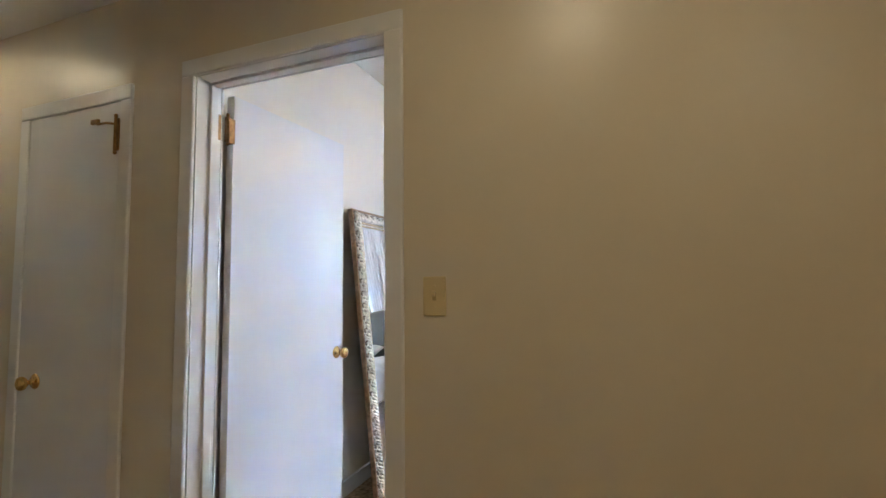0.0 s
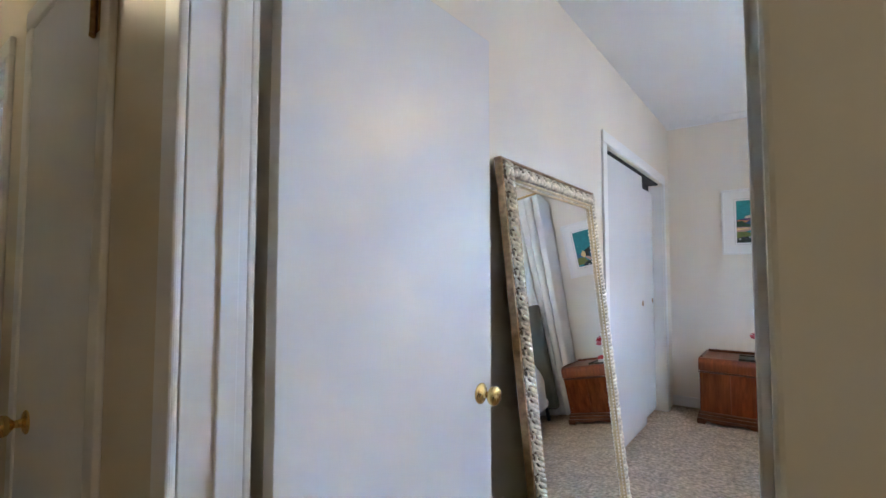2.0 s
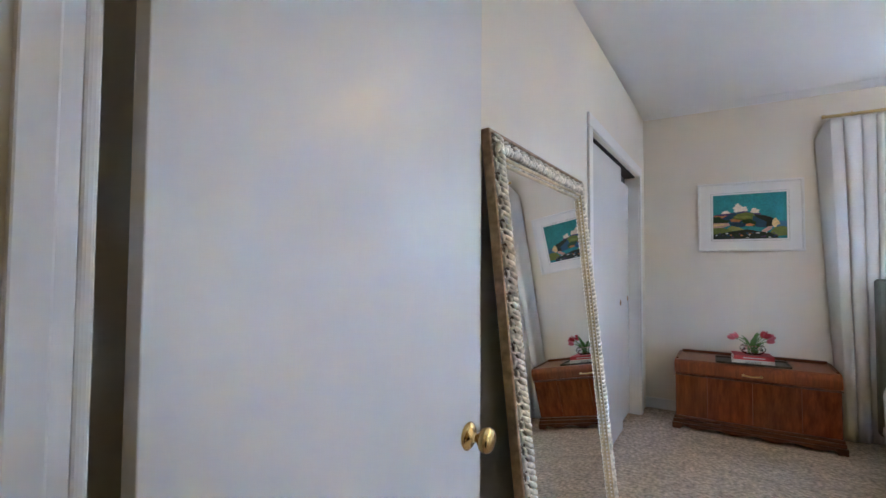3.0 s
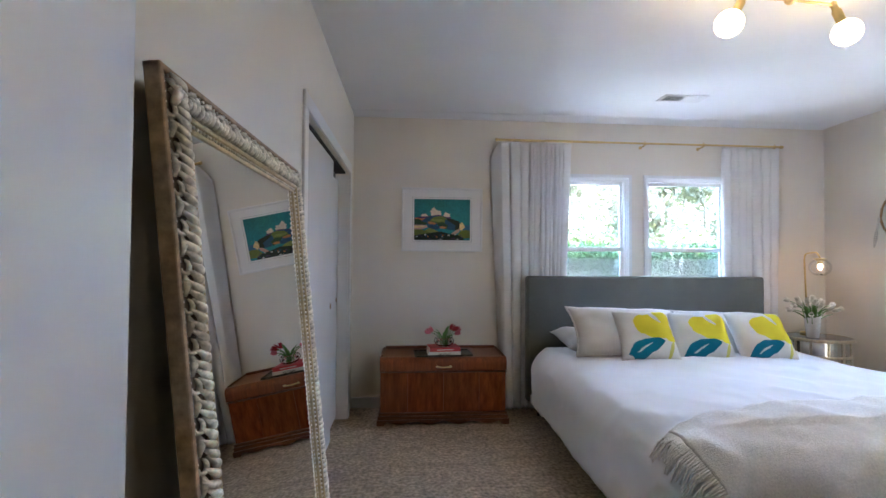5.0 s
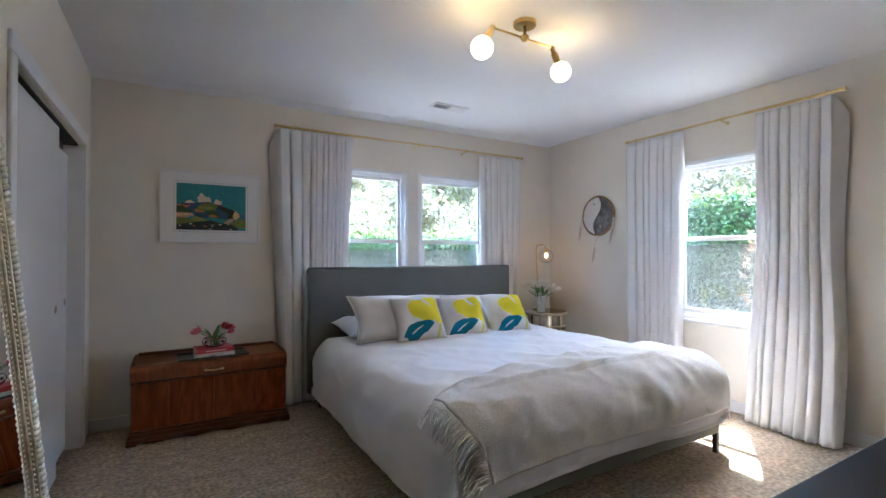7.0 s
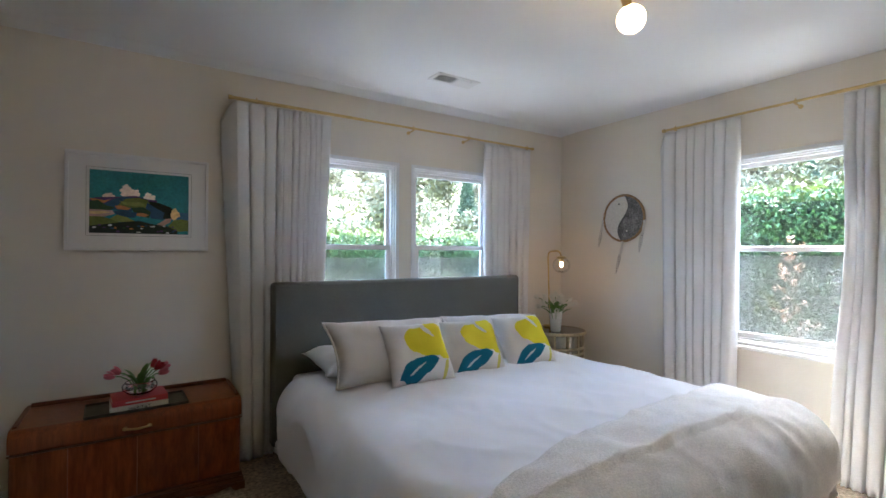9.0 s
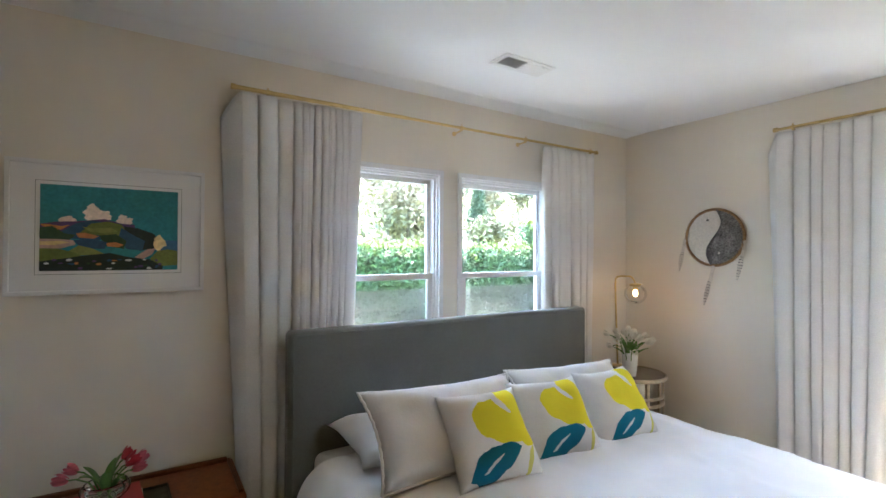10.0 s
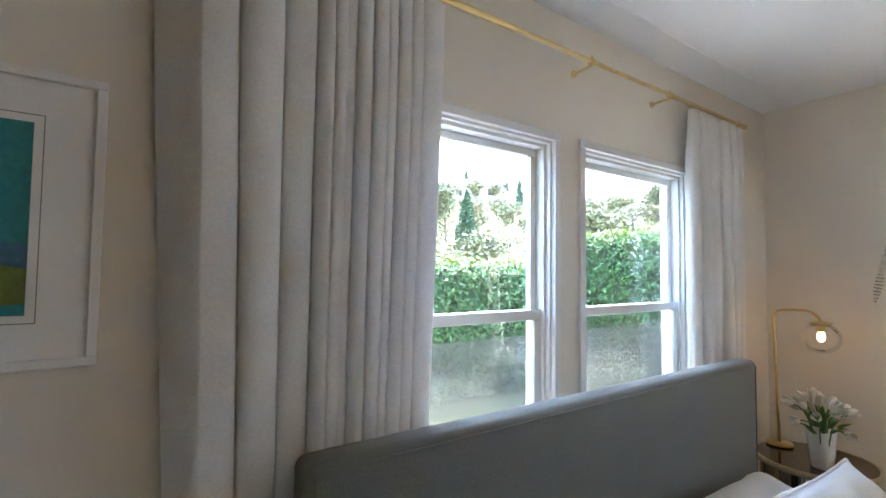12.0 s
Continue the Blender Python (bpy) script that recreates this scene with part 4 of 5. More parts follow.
def petal_cup(at, way, size, openness=0.2):
    """A tulip head of six overlapping petals."""
    bm = bmesh.new()
    z = Vector(way).normalized()
    turn = z.to_track_quat("Z", "Y").to_matrix().to_4x4()
    for k in range(6):
        a0 = k * math.pi / 3 + (0.26 if k % 2 else 0)
        R = size * (0.46 if k % 2 else 0.40)
        rows = []
        for i in range(6):
            s = i / 5
            rr = R * (math.sin(math.pi * min(1, 0.12 + 0.62 * s)) ** 0.8) * (1 + openness * s * s * 1.5)
            wid = 1.0 * math.sin(math.pi * (0.12 + 0.80 * s)) ** 0.7
            rows.append([bm.verts.new((rr * math.cos(a0 + wid * q), rr * math.sin(a0 + wid * q), size * 1.15 * s - (abs(q) * size * 0.12 * s))) for q in (-0.62, -0.3, 0, 0.3, 0.62)])
        for a, b in zip(rows, rows[1:]):
            for i in range(4):
                bm.faces.new((a[i], a[i + 1], b[i + 1], b[i]))
    bm.transform(Matrix.Translation(at) @ turn)
    return bm


def long_leaf(base, tip, width, bend, bm):
    b, t = Vector(base), Vector(tip)
    d = t - b
    side = d.cross(Vector((0, 0, 1)))
    side = side.normalized() if side.length > 1e-4 else Vector((1, 0, 0))
    rows = []
    for i in range(8):
        s = i / 7
        p = b + d * s + Vector((0, 0, bend * math.sin(math.pi * s)))
        w = width * math.sin(math.pi * (0.12 + 0.86 * s)) ** 0.8
        rows.append([bm.verts.new(p + side * w * q + Vector((0, 0, abs(q) * w * 0.4))) for q in (-1, 0, 1)])
    for a, c in zip(rows, rows[1:]):
        for i in range(2):
            bm.faces.new((a[i], a[i + 1], c[i + 1], c[i]))


def tulips(name, label, place, heads, leaves, z0, size, vase_profile, vase_mat, category, vase_name, water=0.0):
    ob = thing(name, label, category, place)
    v = part(vase_name, lathe(vase_profile, 40), vase_mat, ob, smooth=True)
    if water:
        part("water", lathe([(0.0, 0.006), (vase_profile[2][0] * 0.8, 0.006), (water, 0.03), (water, 0.045), (0, 0.045)], 32), M_WATER, ob, smooth=True)
    for at, mats, op in heads:
        at = Vector(at)
        base = Vector((at.x * 0.12, at.y * 0.12, 0.012))
        mid = Vector((at.x * 0.45, at.y * 0.45, z0 + (at.z - z0) * 0.55))
        end = at
        way = (end - mid).normalized()
        st = part("stem", tube([base, base * 0.5 + mid * 0.5, mid, mid * 0.4 + end * 0.6 + Vector((0, 0, 0.008)), end], 0.0032, 7), M_STEM, ob, smooth=True)
        part("flower", petal_cup(end - way * 0.004, way, size, op), mats, st, smooth=True)
    for (bx, by, bz), (tx, ty, tz), w, bend in leaves:
        bm = bmesh.new()
        long_leaf((bx, by, bz), (tx, ty, tz), w, bend, bm)
        solid(part("leaf", bm, M_STEM, ob, smooth=True), 0.0015)
    return ob


bowl = [(0.0, 0.0), (0.05, 0.0), (0.062, 0.006), (0.085, 0.030), (0.088, 0.048), (0.078, 0.066), (0.070, 0.072), (0.067, 0.071), (0.075, 0.064), (0.083, 0.047), (0.080, 0.030), (0.058, 0.010), (0.0, 0.006)]
tulips("flower_bowl", "clear glass bowl of pink and red tulips on books", pose(0.69, 4.31, TZ + 0.0735),
       [((-0.120, -0.03, 0.118), M_PINK, 0.15), ((-0.095, 0.03, 0.122), M_PINK, 0.15), ((0.075, -0.04, 0.140), M_RED, 0.35), ((0.095, -0.02, 0.105), M_PINK, 0.15), ((0.060, 0.04, 0.135), M_RED, 0.25), ((0.105, 0.02, 0.125), M_PINK, 0.2)],
       [((0, 0, 0.02), (-0.085, -0.05, 0.125), 0.018, 0.03), ((0, 0, 0.02), (0.035, -0.04, 0.175), 0.022, 0.02), ((0, 0.02, 0.02), (0.055, 0.03, 0.165), 0.020, 0.02), ((0.02, 0, 0.02), (0.07, -0.07, 0.09), 0.016, 0.03), ((0, 0, 0.02), (-0.075, 0.02, 0.14), 0.018, 0.02), ((0, 0, 0.02), (0.01, -0.06, 0.13), 0.020, 0.02)],
       0.05, 0.046, bowl, M_CLEAR, "flowers", "bowl", 0.07)

# ---- framed landscape print ----
picture = thing("picture", "framed print of green hills under a teal sky", "picture", pose(0.69, YB - 0.003, 1.74, 90, 0, 0))
PW, PH = 0.379, 0.298
bm = bmesh.new()
for x0, x1, y0, y1 in ((-PW, PW, PH - 0.018, PH), (-PW, PW, -PH, -PH + 0.018), (-PW, -PW + 0.018, -PH + 0.018, PH - 0.018), (PW - 0.018, PW, -PH + 0.018, PH - 0.018)):
    box(bm, x0, x1, y0, y1, 0.0, 0.028, bevel=0.002)
part("frame", bm, M_WHITEFRAME, picture, "thin white frame")
AX, AY0, AY1 = 0.262, -0.192, 0.192
bm = boxes((-PW + 0.017, PW - 0.017, -PH + 0.017, PH - 0.017, 0.004, 0.016))
part("mat_board", bm, M_MAT, picture, "white mat board")
bm = bmesh.new()
for x0, x1, y0, y1 in ((-AX - 0.017, AX + 0.017, AY1 + 0.015, AY1 + 0.017), (-AX - 0.017, AX + 0.017, AY0 - 0.017, AY0 - 0.015), (-AX - 0.017, -AX - 0.015, AY0 - 0.015, AY1 + 0.015), (AX + 0.015, AX + 0.017, AY0 - 0.015, AY1 + 0.015)):
    box(bm, x0, x1, y0, y1, 0.0161, 0.0166)
part("mat_line", bm, material("mat_bevel_line", (0.28, 0.27, 0.26), 0.8), picture)


def ink(name, c):
    return material("ink_" + name, c, 0.7, grain=0.12, grain_scale=60, stain=0.1, stain_scale=15)


INKS = {"teal": ink("teal", (0.035, 0.24, 0.27)), "cloud": ink("cloud", (0.72, 0.58, 0.48)), "violet": ink("violet", (0.10, 0.06, 0.15)), "green": ink("green", (0.16, 0.20, 0.05)), "dark": ink("dark", (0.02, 0.035, 0.03)),
        "blue": ink("blue", (0.03, 0.09, 0.16)), "orange": ink("orange", (0.52, 0.20, 0.07)), "pink": ink("pink", (0.52, 0.33, 0.27)), "cream": ink("cream", (0.70, 0.52, 0.24)), "lime": ink("lime", (0.24, 0.27, 0.07)), "pine": ink("pine", (0.035, 0.08, 0.04)), "sea": ink("sea", (0.06, 0.17, 0.30)), "white": ink("white", (0.6, 0.62, 0.6))}


def shape(bm, layer, mi, pts):
    """A flat patch of ink; pts in hundredths of the print from its lower left."""
    z = 0.0170 + 0.00022 * layer
    vs = [bm.verts.new((-AX + 2 * AX * x / 100, AY0 + (AY1 - AY0) * y / 100, z)) for x, y in pts]
    f = bm.faces.new(vs)
    if f.normal.z < 0:
        f.normal_flip()
    f.material_index = mi


def blob(cx, cy, rx, ry, seed, n=18, rough=0.2):
    return [(cx + rx * (1 + rough * math.sin(3 * a + seed) + rough * 0.6 * math.sin(7 * a + 2 * seed)) * math.cos(a), cy + ry * (1 + rough * math.sin(4 * a + seed)) * math.sin(a)) for a in [2 * math.pi * i / n for i in range(n)]]


bm = bmesh.new()
order = list(INKS)
L = [0]


def paint(c, pts):
    L[0] += 1
    shape(bm, L[0], order.index(c), [(min(max(x, 0), 100), min(max(y, 0), 100)) for x, y in pts])


paint("teal", [(0, 0), (100, 0), (100, 100), (0, 100)])
for cx, cy, rx, ry, s in ((37, 66, 9, 9, 1), (35, 72, 5, 7, 2), (43, 66, 6, 6, 4), (18, 60, 6, 4, 3), (59, 60, 6, 5, 5), (57, 64, 3, 4, 6)):
    paint("cloud", blob(cx, cy, rx, ry, s))
paint("violet", [(0, 54), (10, 57), (22, 58), (34, 60), (44, 62), (56, 57), (66, 56), (66, 40), (0, 40)])
paint("orange", [(0, 54), (6, 54), (14, 52), (20, 54), (14, 48), (4, 49)])
paint("sea", [(80, 38), (100, 37), (100, 22), (80, 24)])
paint("blue", [(12, 44), (24, 56), (34, 60), (44, 58), (52, 48), (40, 36), (18, 38)])
paint("green", [(26, 44), (34, 56), (46, 59), (56, 56), (60, 48), (52, 40), (40, 42)])
paint("dark", [(58, 54), (68, 52), (80, 46), (86, 38), (84, 28), (70, 24), (60, 34)])
paint("blue", [(56, 52), (64, 44), (74, 36), (72, 24), (60, 26), (54, 40)])
paint("pine", [(0, 50), (8, 52), (16, 44), (24, 42), (18, 34), (0, 36)])
paint("orange", [(24, 44), (30, 45), (40, 41), (36, 38), (26, 39)])
paint("lime", [(28, 52), (36, 50), (48, 52), (54, 47), (44, 45), (34, 46)])
paint("pine", [(40, 42), (52, 44), (60, 36), (58, 26), (44, 30)])
paint("orange", [(44, 33), (52, 34), (58, 31), (54, 28), (46, 29)])
paint("blue", [(22, 36), (34, 38), (46, 34), (44, 26), (28, 26)])
paint("pink", [(0, 37), (12, 37), (22, 36), (24, 31), (14, 26), (0, 26)])
paint("cream", [(0, 34), (14, 35), (20, 33), (10, 30), (0, 30)])
paint("lime", [(18, 22), (26, 30), (36, 26), (44, 20), (28, 18)])
paint("green", [(0, 26), (12, 26), (22, 22), (30, 16), (0, 10)])
paint("cream", blob(85, 34, 5, 9, 2))
paint("pink", [(66, 16), (76, 26), (82, 27), (80, 20), (72, 13)])
paint("green", [(78, 14), (84, 24), (92, 26), (100, 24), (100, 6), (82, 4)])
paint("dark", [(0, 11), (14, 14), (30, 18), (48, 21), (62, 16), (78, 13), (88, 5), (88, 0), (0, 0)])
rnd = random.Random(3)
for i in range(26):
    x, y = rnd.uniform(1, 86), rnd.uniform(2, 13)
    paint(rnd.choice(("white", "pine", "blue", "white", "violet", "orange")), blob(x, y, rnd.uniform(1.2, 2.6), rnd.uniform(0.8, 1.6), i, 9))
part("print", bm, [INKS[k] for k in order], picture, "landscape print with hills and clouds")

# ---- bedside table, lamp and white tulips ----
M_TINT = material("antiqued_mirror", (0.42, 0.38, 0.32), 0.08, metal=1.0, stain=0.2, stain_scale=9)
M_TABLETOP = material("smoked_mirror_top", (0.20, 0.165, 0.13), 0.06, metal=1.0, stain=0.1, stain_scale=9)
M_GILT = material("champagne_gilt", (0.55, 0.46, 0.32), 0.35, metal=0.9, grain=0.15, grain_scale=40)
NX, NY, NR, NZ = 4.105, 4.285, 0.262, 0.69
table = thing("bedside_table", "round mirrored bedside table with gilt bands", "side table", pose(NX, NY, 0))
part("tabletop", lathe([(0, NZ - 0.012), (NR - 0.01, NZ - 0.012), (NR - 0.01, NZ - 0.001), (0, NZ - 0.001)], 48), M_TABLETOP, table, "smoky mirror top")
part("top_band", lathe([(NR - 0.012, NZ - 0.028), (NR, NZ - 0.026), (NR + 0.005, NZ - 0.014), (NR, NZ + 0.001), (NR - 0.008, NZ + 0.003), (NR - 0.012, NZ - 0.001)], 48), M_GILT, table, smooth=True)
drum = part("drum", lathe([(0, 0.06), (NR - 0.03, 0.06), (NR - 0.03, NZ - 0.028), (0, NZ - 0.028)], 48), M_TINT, table, "antiqued mirror drum")
for z in (0.06, 0.27, 0.48, NZ - 0.155):
    part("band", lathe([(NR - 0.031, z - 0.012), (NR - 0.018, z - 0.010), (NR - 0.016, z), (NR - 0.018, z + 0.010), (NR - 0.031, z + 0.012)], 48), M_GILT, table, smooth=True)
for k in range(12):
    a = 2 * math.pi * k / 12 + 0.1
    p = (NR - 0.026) * Vector((math.cos(a), math.sin(a), 0))
    bm = boxes((-0.006, 0.006, -0.009, 0.009, 0.072, NZ - 0.03), bevel=0.002)
    bm.transform(Matrix.Translation(p) @ pose(0, 0, 0, 0, 0, math.degrees(a)))
    part("upright", bm, M_GILT, table)
for k in range(4):
    a = math.pi / 4 + k * math.pi / 2
    part("foot", lathe([(0.0, 0.0), (0.022, 0.0), (0.026, 0.03), (0.020, 0.06), (0, 0.06)], 14, at=(0.19 * math.cos(a), 0.19 * math.sin(a), 0)), M_GILT, table, smooth=True)

lamp = thing("table_lamp", "brass table lamp with a lit bulb in a glass globe", "lamp", pose(4.18, 4.465, NZ + 0.0035))
part("base", lathe([(0, 0), (0.062, 0), (0.064, 0.004), (0.062, 0.012), (0.012, 0.016), (0, 0.016)], 32), M_GOLD, lamp, smooth=True)
LZ = 0.745
arm = [(0, 0, 0.014), (-0.008, 0.006, 0.3), (-0.018, 0.012, LZ - 0.045), (-0.018, 0.008, LZ - 0.012), (-0.020, -0.010, LZ + 0.006), (-0.030, -0.05, LZ + 0.014), (-0.058, -0.155, LZ + 0.018), (-0.066, -0.185, LZ + 0.008), (-0.078, -0.215, LZ - 0.020), (-0.079, -0.220, LZ - 0.032)]
part("stem", tube(arm, 0.0075, 12), M_GOLD, lamp, smooth=True)
gx, gy = -0.079, -0.222
part("cap", lathe([(0, LZ - 0.030), (0.014, LZ - 0.032), (0.052, LZ - 0.040), (0.052, LZ - 0.044), (0.0, LZ - 0.044)], 28, at=(gx, gy, 0)), M_GOLD, lamp, smooth=True)
part("socket", lathe([(0, LZ - 0.044), (0.021, LZ - 0.044), (0.021, LZ - 0.088), (0.0, LZ - 0.088)], 20, at=(gx, gy, 0)), M_GOLD, lamp)
part("bulb", lathe([(0, LZ - 0.088), (0.012, LZ - 0.090), (0.017, LZ - 0.108), (0.016, LZ - 0.124), (0.008, LZ - 0.137), (0, LZ - 0.139)], 20, at=(gx, gy, 0)), M_FILAMENT, lamp, "glowing amber bulb", True)
gl = [(0.035 * 1.0, LZ - 0.045)] + [(0.085 * math.sin(radians(a)), LZ - 0.118 + 0.080 * math.cos(radians(a))) for a in range(25, 181, 9)]
gl[-1] = (0.0, gl[-1][1])
globe = part("globe", lathe(gl, 40, at=(gx, gy, 0)), M_BUBBLE, lamp, "clear glass globe", True)
globe.visible_shadow = False

vase_prof = [(0.0, 0.0), (0.044, 0.0), (0.047, 0.004), (0.056, 0.10), (0.063, 0.205), (0.062, 0.208), (0.059, 0.205), (0.052, 0.10), (0.043, 0.008), (0.0, 0.008)]
wh = M_WHITEPETAL
heads = []
for x, y, z in ((-0.15, -0.03, 0.30), (-0.12, 0.06, 0.335), (-0.085, -0.06, 0.31), (-0.045, 0.05, 0.335), (0.0, -0.055, 0.295), (0.03, 0.03, 0.345), (0.05, -0.07, 0.28), (0.085, 0.03, 0.32), (0.10, -0.05, 0.26), (0.13, 0.0, 0.30), (0.16, -0.03, 0.27), (-0.10, -0.10, 0.235), (0.07, 0.08, 0.31), (0.115, 0.06, 0.315)):
    heads.append(((x * 1.28, y * 1.28, z - 0.015), wh, 0.1))
fr = random.Random(31)
for i in range(12):
    a, r0 = i * 2.4, fr.uniform(0.03, 0.17)
    heads.append(((r0 * math.cos(a), r0 * 0.8 * math.sin(a), 0.335 - 0.55 * r0 + fr.uniform(-0.02, 0.015)), wh, 0.1))
leaves = []
for x, y, z in ((-0.12, -0.05, 0.28), (-0.07, 0.02, 0.32), (-0.03, -0.07, 0.29), (0.02, 0.0, 0.33), (0.06, -0.05, 0.27), (0.11, 0.02, 0.28), (0.10, -0.08, 0.25), (-0.14, 0.04, 0.27), (0.03, 0.08, 0.30), (-0.05, -0.09, 0.25), (0.0, -0.09, 0.25)):
    leaves.append(((x * 0.1, y * 0.1, 0.12), (x * 1.15, y * 1.15, z - 0.035), 0.017, 0.02))
tulips("flower_vase", "white ceramic vase full of white tulips on the bedside table", pose(4.005, 4.225, NZ), heads, leaves, 0.20, 0.046, vase_prof, M_CERAMIC, "flowers", "vase")

# ---- ceiling lamp, air vent ----
cl = thing("ceiling_lamp", "brass two-armed ceiling lamp with lit globe bulbs", "ceiling lamp", pose(2.193, 2.365, H))
part("canopy", lathe([(0, -0.001), (0.068, -0.001), (0.068, -0.022), (0.064, -0.026), (0, -0.026)], 36), M_GOLD, cl)
part("hub", lathe([(0, -0.026), (0.010, -0.026), (0.010, -0.075), (0.022, -0.080), (0.026, -0.098), (0.014, -0.112), (0, -0.114)], 24), M_GOLD, cl, smooth=True)
for s, dy in ((-1, -0.005), (1, 0.025)):
    a = part("arm", tube([(0, 0, -0.094), (s * 0.235, dy * 0.8, -0.094)], 0.006, 10), M_GOLD, cl)
    bm = bmesh.new()
    ball(bm, (s * 0.238, dy * 0.8, -0.094), (0.017, 0.017, 0.017), 2)
    part("joint", bm, M_GOLD, a, smooth=True)
    d = Vector((s * 0.086, dy * 0.2, -0.15)).normalized()
    p0 = Vector((s * 0.238, dy * 0.8, -0.094))
    part("socket", tube([p0, p0 + d * 0.03, p0 + d * 0.03, p0 + d * 0.095], 0.02, 18, taper=[0.013, 0.015, 0.0205, 0.0205]), M_GOLD, a, smooth=False)
    bm = bmesh.new()
    ball(bm, p0 + d * 0.150, (0.062, 0.062, 0.062), 4)
    part("globe_bulb", bm, M_BULB, a, "lit white globe bulb", True)

vent = thing("ceiling_vent", "white metal ceiling air vent with louvres", "air vent", pose(2.617, 3.934, H))
bm = bmesh.new()
for x0, x1, y0, y1 in ((-0.184, 0.184, -0.078, -0.052), (-0.184, 0.184, 0.052, 0.078), (-0.184, -0.155, -0.052, 0.052), (0.155, 0.184, -0.052, 0.052), (-0.006, 0.006, -0.052, 0.052)):
    box(bm, x0, x1, y0, y1, -0.008, -0.0005, bevel=0.002)
part("frame", bm, M_TRIM, vent)
# near-black sheet paints the shade behind the louvres
part("backing", boxes((-0.155, 0.155, -0.052, 0.052, -0.0025, -0.0005)), M_SHADEBLACK, vent)
for i in range(22):
    x = -0.148 + i * 0.0141
    if x > -0.01:
        continue
    bm = boxes((-0.0011, 0.0011, -0.052, 0.052, -0.0075, 0.0075))
    bm.transform(pose(x, 0, -0.007, 0, 50 if x < 0 else -50, 0))
    part("louvre", bm, M_TRIM, vent)
bm = boxes((0.008, 0.154, -0.050, 0.050, -0.009, -0.006), bevel=0.001)
part("damper_plate", bm, M_TRIM, vent)
part("lever", boxes((0.10, 0.106, -0.062, -0.056, -0.022, -0.008), bevel=0.001), M_TRIM, vent)

# ---- hide hoop with feathers on the east wall ----
M_HIDEW = material("pale_hide", (0.70, 0.66, 0.60), 0.9, grain=0.08, grain_scale=60, bump=0.4, bump_scale=80)
M_HIDEG = material("grey_fur", (0.17, 0.165, 0.165), 0.95, grain=0.6, grain_scale=90, stain=0.35, stain_scale=12, bump=0.9, bump_scale=140)
M_TWIG = material("willow_wrap", (0.36, 0.22, 0.11), 0.8, grain=0.3, grain_scale=60)
M_FEATHW = material("pale_feather", (0.62, 0.56, 0.48), 0.8, grain=0.2, grain_scale=40)
M_FEATHD = material("dark_feather_bar", (0.03, 0.025, 0.022), 0.8, grain=0.2)
hoop = thing("dream_catcher", "round hoop of pale and grey hide with feather tassels", "wall hanging", pose(XR - 0.030, 3.838, 1.768, 90, 0, -90))
R = 0.215
ring = [(R * math.cos(2 * math.pi * i / 60), R * math.sin(2 * math.pi * i / 60), 0) for i in range(61)]
part("hoop", tube(ring, 0.010, 10), M_TWIG, hoop, smooth=True)
bm = bmesh.new()
for i in range(110):
    a = 2 * math.pi * i / 110
    c = Vector((R * math.cos(a), R * math.sin(a), 0))
    o = Vector((math.cos(a + 0.25), math.sin(a + 0.25), 0)) * 0.012
    tube([c - o + Vector((0, 0, 0.007)), c + Vector((0, 0, 0.0125)), c + o + Vector((0, 0, 0.007))], 0.0028, 5, bm)
part("lacing", bm, M_TWIG, hoop, "twisted bark lacing")
# the seam between the two hides is an S curve
seam = [(0.5 * R * math.sin(math.pi * t) * 0.42 + 0.02 * t, R * 0.985 * t) for t in [k / 20 for k in range(-20, 21)]]
for nm, sgn, mat, z, lab in (("pale_hide", -1, M_HIDEW, 0.0, "pale scraped hide"), ("grey_fur", 1, M_HIDEG, 0.004, "soft grey fur")):
    bm = bmesh.new()
    rows = []
    for x, y in seam:
        e = sgn * math.sqrt(max(0.0, (R * 0.985) ** 2 - y * y))
        rows.append([bm.verts.new((x + (e - x) * q, y, z + 0.006 * noise.noise(Vector((x * 20 + q * 5, y * 20, sgn))))) for q in [i / 10 for i in range(11)]])
    for a, b in zip(rows, rows[1:]):
        for i in range(10):
            bm.faces.new((a[i], a[i + 1], b[i + 1], b[i]) if sgn > 0 else (a[i + 1], a[i], b[i], b[i + 1]))
    solid(part(nm, bm, mat, hoop, lab, True), 0.006)
part("seam", tube([(x, y, 0.010) for x, y in seam], 0.005, 6), M_HIDEG, hoop)
for x, y, mat in ((-0.045, 0.135, M_HIDEG), (0.04, -0.12, M_HIDEW)):
    bm = bmesh.new()
    ball(bm, (x, y, 0.012), (0.009, 0.009, 0.005), 2)
    part("bead", bm, mat, hoop)


